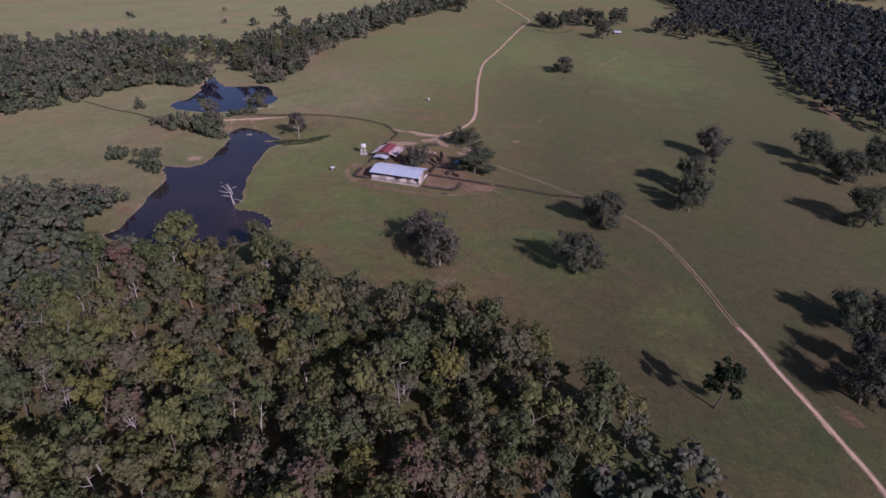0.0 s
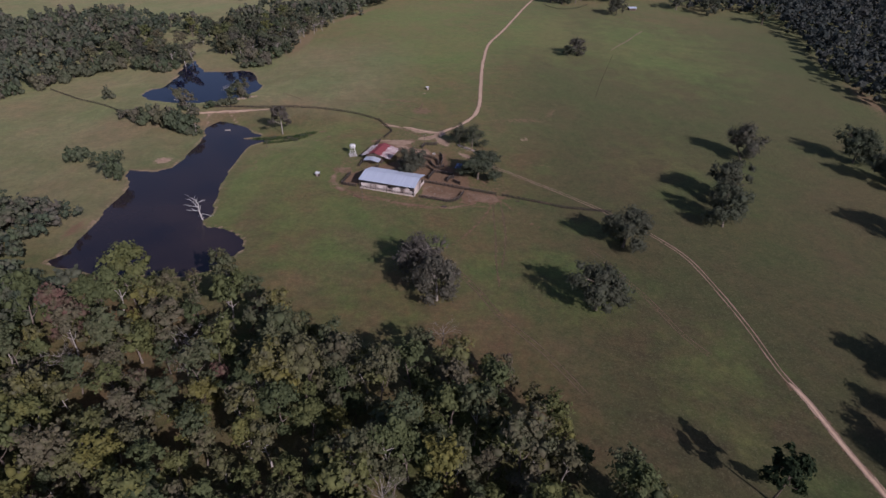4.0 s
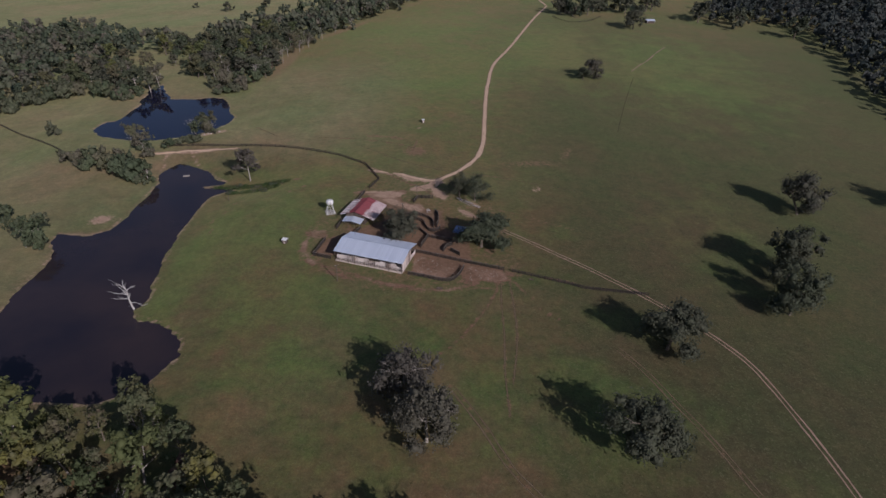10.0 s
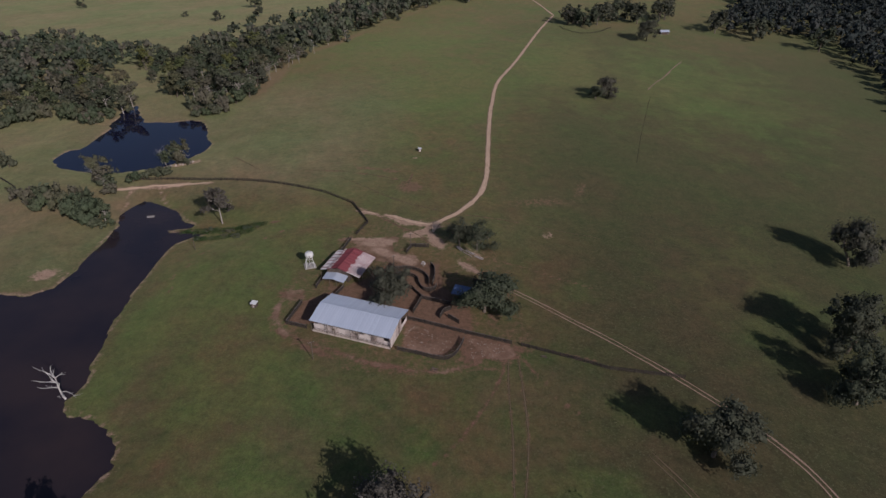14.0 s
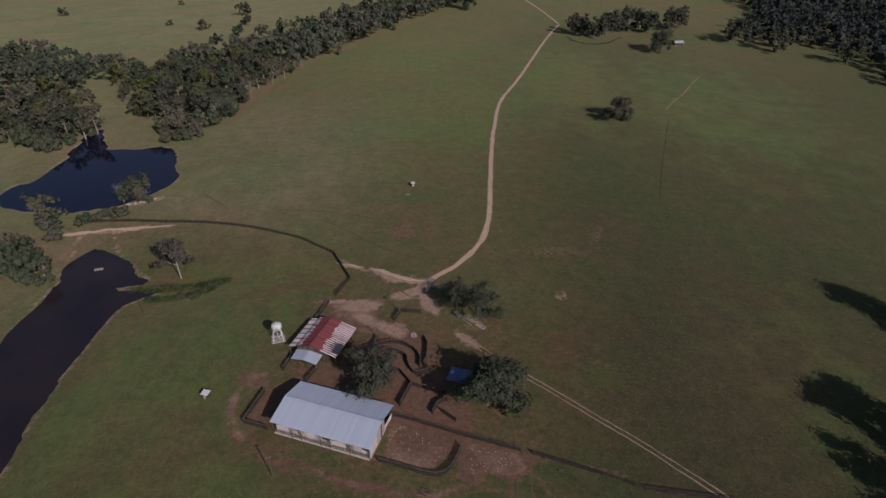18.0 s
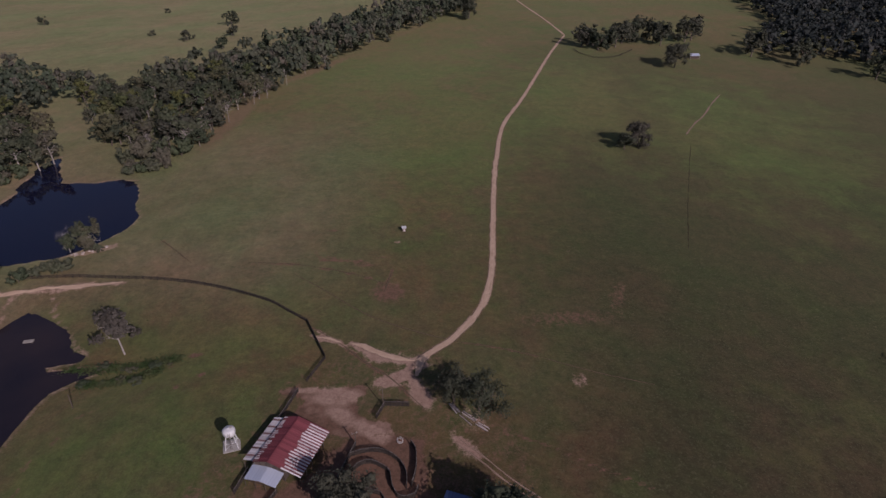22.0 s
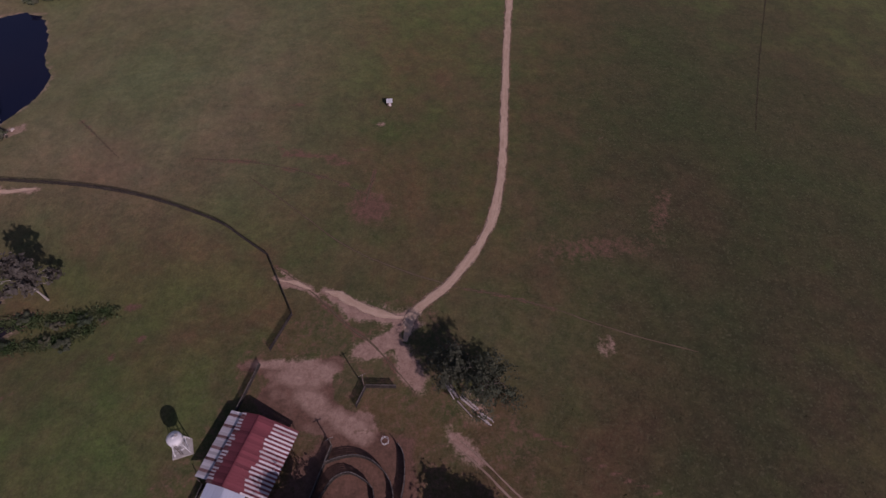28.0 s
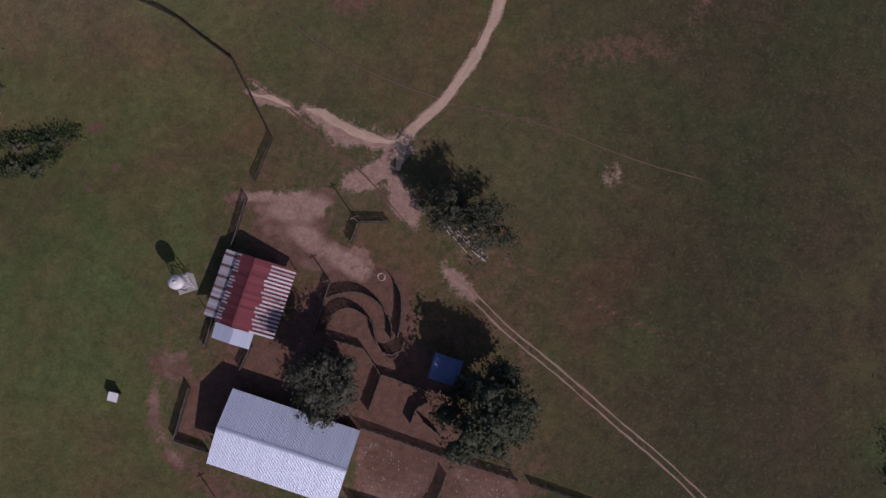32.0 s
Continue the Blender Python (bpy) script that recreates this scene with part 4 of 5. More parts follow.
def build_lean_to():
    shed = thing("lean_to_shed", -25.6, -27.3, -15.4, label="small lean-to with a clean white tin roof", category="shed")
    sheet = corrugated("roof_sheet_white", 0.7, 1.0, M_TIN, 2, 0.018)
    for s in (-1, 1):
        n = 6
        for i in range(n):
            x = s * 4.45 * (i + 0.5) / n
            z = 3.55 - 0.16 * abs(x)
            m = Matrix.Translation((x, 4.1, z + 0.26)) @ Matrix.Rotation(s * math.atan(0.16), 4, "Y") @ Matrix.Rotation(math.atan(0.12), 4, "X")
            child("roof_sheet", sheet, shed, m @ Matrix.Diagonal((1.08, 6.1, 1, 1)))
    for x in (-4.2, -1.4, 1.4, 4.2):
        child("post", BAR_ROUND, shed, bar((x, -1.85, -0.5), (x, -1.85, 2.95 - 0.16 * abs(x)), 0.16))
    child("beam", BAR_TIMBER, shed, bar((-4.3, -1.85, 2.2), (4.3, -1.85, 2.2), 0.1, 0.16))


def build_blue_shed():
    shed = thing("blue_roofed_shed", 21.5, -33.0, -15.5, label="small open working shed with a faded blue roof", category="shed")
    sheet = corrugated("roof_sheet_blue", 0.8, 1.0, M_BLUE, 4)
    roof_slope(shed, (-3.2, 2.9, 3.1), (3.2, 2.9, 3.1), (0, -5.8, -0.35), 5.82, sheet, 0.8)
    for x in (-2.9, 2.9):
        for y in (-2.6, 2.6):
            child("post", BAR_ROUND, shed, bar((x, y, -0.5), (x, y, 2.86 + 0.06 * y), 0.16))
        child("beam", BAR_TIMBER, shed, bar((x, -2.8, 2.78), (x, 2.8, 3.0), 0.1, 0.14))


# ---- water tank on a white steel stand ----
def build_tank():
    tank = thing("water_tank", -37.6, -16.2, 20, label="white round water tank on a braced steel stand", category="water tank")
    bm = bmesh.new()
    box_bm(bm, 4.4, 4.4, 0.5, Matrix.Translation((0, 0, -0.1)), 0.05)
    part("base_slab", bm, M_CONCRETE, tank, "pale concrete slab")
    for a in range(4):
        c, s = math.cos(radians(45 + 90 * a)), math.sin(radians(45 + 90 * a))
        c2, s2 = math.cos(radians(135 + 90 * a)), math.sin(radians(135 + 90 * a))
        child("leg", BAR_STEEL, tank, bar((2.3 * c, 2.3 * s, 0.1), (1.35 * c, 1.35 * s, 5.3), 0.2))
        child("brace", BAR_STEEL, tank, bar((2.25 * c, 2.25 * s, 0.5), (1.75 * c2, 1.75 * s2, 3.1), 0.1))
        child("brace", BAR_STEEL, tank, bar((1.85 * c, 1.85 * s, 2.6), (1.85 * c2, 1.85 * s2, 2.6), 0.12))
        child("brace", BAR_STEEL, tank, bar((1.35 * c, 1.35 * s, 5.2), (1.35 * c2, 1.35 * s2, 5.2), 0.16))
    bm = bmesh.new()
    rings = [(0.3, 5.25), (1.35, 5.4), (1.6, 5.8), (1.65, 6.6), (1.6, 7.3), (1.3, 7.75), (0.6, 8.0), (0.25, 8.05), (0.25, 8.2)]
    prev = None
    for r, z in rings:
        ring = [bm.verts.new((r * math.cos(k * math.pi / 12), r * math.sin(k * math.pi / 12), z)) for k in range(24)]
        if prev:
            for k in range(24):
                bm.faces.new((prev[k], prev[(k + 1) % 24], ring[(k + 1) % 24], ring[k]))
        else:
            bm.faces.new(ring[::-1])
        prev = ring
    bm.faces.new(prev)
    vessel = part("vessel", bm, M_STEEL, tank, "rounded white tank with a hatch", smooth=True)
    bm = bmesh.new()
    bmesh.ops.create_cone(bm, cap_ends=True, segments=14, radius1=0.42, radius2=0.36, depth=0.16, matrix=Matrix.Translation((0.55, 0.3, 8.0)))
    part("hatch", bm, M_CONCRETE, vessel, "round grey hatch lid")
    for x in (-0.22, 0.22):
        child("ladder_rail", BAR_DARK, vessel, bar((x, -1.8, 0.4), (x, -1.72, 7.6), 0.06))
    for k in range(16):
        child("rung", BAR_DARK, vessel, bar((-0.22, -1.78, 0.7 + 0.42 * k), (0.22, -1.78, 0.7 + 0.42 * k), 0.045))
    tank.scale = (1, 1, 0.78)
    child("pipe", BAR_STEEL, tank, bar((0, 0, 0.1), (0, 0, 5.4), 0.16))


def build_pump_house(x, y, rz, label, sx=1.9, sy=1.7, h=1.6):
    shed = thing("pump_house", x, y, rz, label=label, category="small shed")
    bm = bmesh.new()
    box_bm(bm, sx, sy, h + 0.6, Matrix.Translation((0, 0, h / 2 - 0.3)))
    wall = part("wall", bm, M_TIMBER, shed)
    bm = bmesh.new()
    box_bm(bm, 0.75, 0.06, h * 0.8, Matrix.Translation((0.1, -sy / 2 - 0.02, h * 0.42)), 0.01)
    part("door", bm, M_PANEL, wall, "pale plank door")
    bm = bmesh.new()
    box_bm(bm, sx + 0.35, sy + 0.35, 0.08, Matrix.Translation((0, 0, h + 0.1)) @ Matrix.Rotation(radians(7), 4, "X"), 0.01)
    part("roof", bm, M_STEEL, shed, "white sheet roof")


def build_far_house():
    x, y = 209.4, 389.3
    house = thing("far_house", x, y, 12, label="small dark shelter with a pale tin roof by trees", category="shelter")
    bm = bmesh.new()
    box_bm(bm, 8, 5, 2.6, Matrix.Translation((0, 0, 0.9)))
    part("wall", bm, M_TIMBER, house)
    bm = bmesh.new()
    for s in (-1, 1):
        box_bm(bm, 9.2, 3.4, 0.1, Matrix.Translation((0, s * 1.55, 2.9)) @ Matrix.Rotation(-s * radians(24), 4, "X"))
    part("roof", bm, M_TIN, house, "pale gabled roof")
    for x in (-3.9, 3.9):
        child("post", BAR_STEEL, house, bar((x, -3.0, -0.4), (x, -3.0, 2.3), 0.15))


build_barn()
build_red_barn()
build_lean_to()
build_blue_shed()
build_tank()
build_pump_house(-51.7, -42.0, -12, "small pump house with a white roof in the grass")
build_pump_house(-2.4, 95.0, 8, "small white-roofed hut beside a bare patch", 1.6, 1.5, 1.5)
build_far_house()


# ---- fences ----
def fence(points, label, rails=4, height=1.45, spacing=2.4, smooth=False, group="", rail=0.17):
    pts = polyline(points, spacing)[0] if smooth else [Vector(p) for p in points]
    if not smooth:
        out = []
        for a, b in zip(pts, pts[1:]):
            n = max(1, round((b - a).length / spacing))
            out += [a + (b - a) * (i / n) for i in range(n)]
        pts = out + [pts[-1]]
    x0, y0 = pts[0]
    z0 = float(land(x0, y0))
    ob = thing("fence", x0, y0, label=label, category="fence", group=group)
    rnd = random.Random(int(abs(x0 * 31 + y0 * 17)))
    where = [Vector((p.x - x0, p.y - y0, float(land(p.x, p.y)) - z0)) for p in pts]
    for p in where:
        lean = Vector((rnd.uniform(-0.05, 0.05), rnd.uniform(-0.05, 0.05), height + rnd.uniform(0.03, 0.2)))
        child("post", POST_FENCE, ob, bar(p - Vector((0, 0, 0.4)), p + lean, rnd.uniform(0.17, 0.24)))
    for a, b in zip(where, where[1:]):
        for k in range(rails):
            z = height * (k + 0.7) / (rails - 0.15)
            # yard fences: pale top rail over rails with shade in their colour
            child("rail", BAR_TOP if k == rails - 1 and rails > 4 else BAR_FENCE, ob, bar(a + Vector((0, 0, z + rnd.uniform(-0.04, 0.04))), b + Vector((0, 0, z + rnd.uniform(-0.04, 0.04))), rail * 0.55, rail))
    return ob


PASTURE, YARD = "weathered timber rail fence across the pasture", "dark timber rail fence of the cattle yard"
fence([(-144.1, 57.5), (-122.0, 61.0), (-105.0, 60.2), (-85.0, 57.4), (-66.0, 53.0), (-46.0, 45.6), (-37.0, 39.8), (-29.2, 34.5)], PASTURE, 4, 1.4, 2.8, True)
fence([(-29.2, 34.5), (-19.6, 17.2), (-23.1, 7.3)], PASTURE, 4, 1.5, 2.6)
fence([(-24.7, 3.4), (-26.6, -4.4), (-27.6, -8.0)], YARD, 5, 1.6, 2.2)
fence([(-277.7, 105.6), (-195.5, 46.1)], PASTURE, 3, 1.3, 4.0)
fence([(41.5, -57.6), (61.3, -63.7), (69.0, -66.5), (92.0, -68.5)], PASTURE, 4, 1.4, 2.6)
fence([(3.3, -46.8), (7.1, -47.8), (23.1, -52.8), (38.3, -57.0)], YARD, 5, 1.6, 2.2)
fence([(1.1, -62.2), (7.2, -63.7), (14.5, -65.7), (17.6, -65.4), (20.0, -63.2), (21.6, -59.6), (22.6, -56.4)], YARD, 6, 1.7, 1.8, True)
fence([(-35.2, -39.5), (-37.9, -51.1), (-30.4, -53.3)], YARD, 6, 1.7, 2.0)
fence([(-5.0, -15.1), (-7.9, -26.0)], YARD, 7, 1.9, 1.9)
fence([(-5.9, -18.6), (-3.6, -17.6), (0.2, -16.8), (4.0, -17.7), (7.3, -20.4), (9.0, -23.5), (9.4, -27.3)], YARD, 6, 1.7, 1.5, True)
fence([(-6.0, -25.9), (-4.4, -22.7), (-2.8, -21.1), (-0.3, -20.4), (2.9, -21.8), (4.9, -23.6), (5.7, -26.8), (7.3, -29.8), (9.6, -30.4), (11.5, -29.5), (12.2, -27.2)], YARD, 6, 1.7, 1.5, True)
fence([(9.3, -14.0), (10.8, -16.4), (11.3, -22.1), (10.6, -26.6)], YARD, 7, 1.9, 1.6, True)
fence([(-3.5, -27.7), (3.2, -29.4), (7.3, -34.9), (14.9, -37.1), (17.5, -38.0)], YARD, 6, 1.7, 1.9)
fence([(7.4, -34.9), (4.8, -43.1)], YARD, 8, 1.9, 1.7, rail=0.17)
fence([(14.2, -45.6), (15.4, -42.1), (17.8, -40.5)], YARD, 8, 1.8, 1.4, rail=0.2)
fence([(20.8, -47.8), (17.1, -44.9)], YARD, 8, 1.8, 1.5, rail=0.2)
fence([(-30.7, -24.0), (-32.2, -30.6)], YARD, 6, 1.6, 2.0)
fence([(-21.9, -29.8), (-24.1, -35.0)], YARD, 6, 1.6, 1.8)
fence([(-0.8, -5.8), (0.8, -1.4)], YARD, 6, 1.8, 1.6)
fence([(0.8, -1.1), (7.8, -0.9)], YARD, 6, 1.8, 1.8)


def utility_pole(x, y, height, label, arm=True):
    ob = thing("utility_pole", x, y, 30, label=label, category="pole")
    child("shaft", BAR_ROUND, ob, bar((0, 0, -0.6), (0, 0, height), 0.26))
    if arm:
        arm = child("crossarm", BAR_TIMBER, ob, bar((-0.9, 0.12, height - 0.5), (0.9, 0.12, height - 0.5), 0.1, 0.12))
        for k in (0.06, 0.35, 0.65, 0.94):
            child("insulator", BAR_STEEL, arm, Matrix.LocRotScale((0.9, 0, k), Euler((0, radians(90), 0)), (0.05, 0.6, 1.4)), "small pale insulator")


utility_pole(0.4, -0.9, 6.4, "tall timber pole at the corner of the yard")
utility_pole(-5.1, -14.7, 4.6, "timber pole beside the cattle race")
utility_pole(-25.2, -67.7, 7.2, "tall timber pole south of the barn")
utility_pole(-88.8, -2.4, 5.0, "lone timber pole near the pond", False)
fence([(113.2, 402.9), (118.0, 388.0), (129.0, 377.0), (146.0, 384.0), (162.9, 406.0)], "low dark fence round the far grove", 3, 1.2, 4.0, True)


# ---- trees ----
def tube(points, radii, sides=7):
    """Vertices and faces of a tapered, bent limb."""
    verts, faces = [], []
    for i, (p, r) in enumerate(zip(points, radii)):
        way = (Vector(points[min(i + 1, len(points) - 1)]) - Vector(points[max(i - 1, 0)])).normalized()
        u = way.orthogonal().normalized()
        v = way.cross(u)
        for k in range(sides):
            a = 2 * math.pi * k / sides
            verts.append(tuple(Vector(p) + r * (math.cos(a) * u + math.sin(a) * v)))
        if i:
            b = (i - 1) * sides
            faces += [(b + k, b + (k + 1) % sides, b + sides + (k + 1) % sides, b + sides + k) for k in range(sides)]
    faces.append(tuple(range(len(verts) - sides, len(verts))))
    return verts, faces


def gather(pieces):
    verts, faces = [], []
    for v, f in pieces:
        b = len(verts)
        verts += v
        faces += [tuple(i + b for i in face) for face in f]
    return verts, faces


def bent(rnd, start, way, length, wander, n=4):
    pts, p, w = [Vector(start)], Vector(start), Vector(way).normalized()
    for _ in range(n):
        w = (w + Vector((rnd.gauss(0, wander), rnd.gauss(0, wander), rnd.gauss(0, wander * 0.6)))).normalized()
        p = p + w * length / n
        pts.append(p.copy())
    return pts, w


def trunk_mesh(name, seed, height, reach, girth, limbs, material, twigs=0):
    rnd = random.Random(seed)
    main, _ = bent(rnd, (0, 0, -0.5), (rnd.uniform(-0.1, 0.1), rnd.uniform(-0.1, 0.1), 1), height + 0.5, 0.09, 5)
    pieces = [tube(main, [girth * k for k in (1.25, 0.95, 0.8, 0.62, 0.4, 0.2)], 9)]
    for i in range(limbs):
        a = 2 * math.pi * (i + rnd.random() * 0.7) / limbs
        at = main[rnd.choice((2, 3, 3, 4))].lerp(main[4], rnd.random() * 0.5)
        pts, w = bent(rnd, at, (math.cos(a), math.sin(a), rnd.uniform(0.35, 0.9)), reach * rnd.uniform(0.6, 1.0), 0.22)
        r = girth * rnd.uniform(0.28, 0.45)
        pieces.append(tube(pts, [r, r * 0.8, r * 0.6, r * 0.42, r * 0.15], 6))
        for _ in range(twigs):
            k = rnd.randint(1, 3)
            tp, _ = bent(rnd, pts[k], (w.x + rnd.uniform(-0.9, 0.9), w.y + rnd.uniform(-0.9, 0.9), rnd.uniform(0.0, 1.0)), reach * rnd.uniform(0.25, 0.5), 0.3, 3)
            pieces.append(tube(tp, [r * 0.4, r * 0.3, r * 0.2, r * 0.07], 4))
    v, f = gather(pieces)
    return mesh_from(name, v, f, material, True)


ICO = None


def ico_arrays():
    global ICO
    if ICO is None:
        bm = bmesh.new()
        bmesh.ops.create_icosphere(bm, subdivisions=1, radius=1.0)
        bm.verts.ensure_lookup_table()
        ICO = np.array([v.co[:] for v in bm.verts]), np.array([[v.index for v in f.verts] for f in bm.faces])
        bm.free()
    return ICO


def crown_arrays(seed, rx, rz, base, lobes, leaves, leaf, limbs=7, core=0.5, loose=0.5, top=0.25, size=(0.13, 0.27)):
    """A crown as a cloud of leaf clumps round the ends of several limbs: arrays of vertices, quads and core triangles."""
    rng = np.random.default_rng(seed)
    turn = (np.arange(limbs) + rng.uniform(-0.4, 0.4, limbs)) * 2 * np.pi / limbs
    high = rng.permutation(np.linspace(0.14, 0.88, limbs))
    reach = rx * 0.80 * np.sqrt(np.clip(1.05 - 1.5 * (high - 0.36) ** 2, 0.2, 1)) * rng.uniform(0.62, 1.12, limbs)
    which = rng.integers(limbs, size=lobes)
    along = rng.uniform(0.42, 1.0, lobes)
    rad = rx * rng.uniform(*size, lobes)
    d = reach[which] * along
    h = base + rad * 0.7 + (2 * rz - 1.4 * rad) * np.clip(high[which] * (0.55 + 0.45 * along) + rng.normal(0, 0.07, lobes), 0, 1)
    cen = np.stack([d * np.cos(turn[which]), d * np.sin(turn[which]), h], 1) + rng.normal(size=(lobes, 3)) * rx * (0.10, 0.10, 0.04)
    crest = rng.random(lobes) < top
    cen[crest] = np.stack([rng.normal(0, 0.24 * rx, lobes), rng.normal(0, 0.24 * rx, lobes), base + 2 * rz * rng.uniform(0.62, 0.9, lobes)], 1)[crest]
    # small tufts over every lobe, and leaf sprays in the tufts
    tufts = max(lobes * 4, leaves // 9)
    of = rng.choice(lobes, tufts, p=rad**2 / (rad**2).sum())
    n = rng.normal(size=(tufts, 3))
    n[:, 2] = n[:, 2] * 0.85 + 0.4
    n /= np.linalg.norm(n, axis=1)[:, None]
    spot = cen[of] + n * (rad[of] * rng.uniform(0.55, 1.12, tufts))[:, None] * (1, 1, 0.78)
    pick = rng.integers(tufts, size=leaves)
    pos = spot[pick] + rng.normal(size=(leaves, 3)) * (rad[of][pick] * 0.17)[:, None]
    out = (pos - (0, 0, base + 0.75 * rz)) / (rx, rx, rz)
    out /= np.linalg.norm(out, axis=1)[:, None] + 1e-6
    tilt = out * 0.75 + n[pick] * 0.4 + rng.normal(size=(leaves, 3)) * loose
    tilt /= np.linalg.norm(tilt, axis=1)[:, None]
    u = np.cross(tilt, rng.normal(size=tilt.shape))
    u /= np.linalg.norm(u, axis=1)[:, None]
    v = np.cross(tilt, u)
    s = leaf * rng.uniform(0.5, 1.4, leaves)[:, None]
    k = rng.uniform(0.4, 0.8, (leaves, 1))
    quads = np.stack([pos - u * s, pos - v * s * k + tilt * s * 0.2, pos + u * s * rng.uniform(0.7, 1.1, (leaves, 1)), pos + v * s * k], 1).reshape(-1, 3)
    iv, it = ico_arrays()
    if core <= 0:
        return quads, np.zeros((0, 3)), np.zeros((0, 3), int)
    heart = (cen[:, None] + iv[None] * rad[:, None, None] * core * (1, 1, 0.8) * rng.uniform(0.45, 1.4, (lobes, len(iv), 1))).reshape(-1, 3)
    tris = (it[None] + len(iv) * np.arange(lobes)[:, None, None]).reshape(-1, 3)
    return quads, heart, tris


def crown_mesh(name, arrays, material, tone=None):
    quads, core, tris = arrays
    q = np.arange(len(quads)).reshape(-1, 4)
    me = bpy.data.meshes.new(name)
    co = np.concatenate([quads, core])
    tri = tris + len(quads)
    me.vertices.add(len(co))
    me.vertices.foreach_set("co", co.ravel())
    loops = np.concatenate([q.ravel(), tri.ravel()])
    me.loops.add(len(loops))
    me.loops.foreach_set("vertex_index", loops)
    me.polygons.add(len(q) + len(tri))
    me.polygons.foreach_set("loop_start", np.concatenate([np.arange(len(q)) * 4, q.size + np.arange(len(tri)) * 3]))
    me.update(calc_edges=True)
    if tone is not None:
        me.attributes.new("tone", "FLOAT", "POINT").data.foreach_set("value", tone.astype(np.float32))
    me.materials.append(material)
    return me


OAKS = []
for i in range(5):
    OAKS.append((trunk_mesh("oak_trunk", 20 + i, 11.0, 7.5, 0.46, 8, M_BARK, 1), crown_mesh("oak_crown", crown_arrays(40 + i, 11.2, 8.2, -0.2, 44, 7800, 0.34, 8, 0.6, 0.45, 0.3, (0.15, 0.31)), M_LEAF_OAK)))
# two greying, half-bare oaks and two with an airy crown
for i in range(2):
    OAKS.append((trunk_mesh("oak_trunk", 25 + i, 11.0, 8.5, 0.42, 10, M_TWIG, 4), crown_mesh("oak_crown", crown_arrays(46 + i, 11.0, 7.6, -0.3, 60, 7600, 0.31, 9, 0.5, 0.6, 0.25, (0.13, 0.28)), M_LEAF_GREY)))
for i in range(2):
    OAKS.append((trunk_mesh("oak_trunk", 28 + i, 10.0, 8.0, 0.40, 9, M_BARK, 4), crown_mesh("oak_crown", crown_arrays(52 + i, 10.8, 7.4, 0.9, 46, 6400, 0.30, 8, 0.0), M_LEAF_OAK)))
WOODS = []
for i in range(9):
    WOODS.append((trunk_mesh("wood_trunk", 60 + i, 10.0, 4.5, 0.3, 3, M_TWIG if i % 3 == 0 else M_BARK), crown_mesh("wood_crown", crown_arrays(80 + i, 7.0 + 0.5 * (i % 3), 8.3 + 0.7 * (i % 2), 0.2, 18, 1200, 0.43, 7 + i % 3, 0.45 if i % 4 == 1 else 0.62, 0.42, 0.4, (0.19, 0.34)), M_LEAF_WOOD)))
PINES = [(trunk_mesh("pine_trunk", 100 + i, 14.0, 3.5, 0.26, 6, M_BARK, 2), crown_mesh("pine_crown", crown_arrays(110 + i, 6.4, 6.6, 3.2, 26, 2600, 0.42, 7, 0.5), M_LEAF_PINE)) for i in range(2)]
BUSHES = [(trunk_mesh("bush_stem", 120 + i, 1.4, 1.6, 0.12, 5, M_BARK), crown_mesh("bush_crown", crown_arrays(130 + i, 3.6, 2.1, -0.3, 16, 700, 0.38, 6, 0.8, 0.45, 0.3, (0.2, 0.38)), M_LEAF_BANK)) for i in range(4)]
BANKS = [(trunk_mesh("bank_trunk", 150 + i, 7.0, 4.0, 0.22, 7, M_TWIG, 3), crown_mesh("bank_crown", crown_arrays(155 + i, 6.6, 5.4, 0.6, 24, 1400, 0.42, 7, 0.55, 0.5, 0.25, (0.15, 0.29)), M_LEAF_BANK)) for i in range(3)]
THIN = (trunk_mesh("thin_trunk", 163, 10.0, 4.6, 0.2, 9, M_TWIG, 4), crown_mesh("thin_crown", crown_arrays(164, 5.6, 5.2, 1.8, 30, 2600, 0.34, 8, 0.0), M_LEAF_GREY))
GROVE = [(trunk_mesh("grove_trunk", 170 + i, 8.0, 5.0, 0.34, 7, M_BARK), crown_mesh("grove_crown", crown_arrays(172 + i, 8.2, 5.8, 0.2, 22, 760, 0.62, 7, 0.62, 0.4, 0.35, (0.16, 0.32)), M_LEAF_OAK)) for i in range(3)]
TALL = [(trunk_mesh("tall_trunk", 180 + i, 13.0, 5.0, 0.3, 8, M_TWIG, 2), crown_mesh("tall_crown", crown_arrays(183 + i, 7.0, 7.6, 0.6, 22, 1000, 0.54, 7, 0.66, 0.4, 0.35, (0.16, 0.32)), M_LEAF_BANK)) for i in range(2)]
BARE = [trunk_mesh("bare_branches", 140 + i, 9.5, 5.0, 0.12, 12, M_TWIG, 5) for i in range(2)]


def tree(name, kind, x, y, scale=1.0, rz=0.0, label="", category="tree", group="", flat=1.0):
    trunk, crown = kind
    ob = new(name)
    ob.matrix_basis = Matrix.LocRotScale((x, y, float(land(x, y))), Euler((0, 0, rz)), (scale, scale, scale * flat))
    child("trunk", trunk, ob)
    child("crown", crown, ob)
    return tagged(ob, label, category, group)


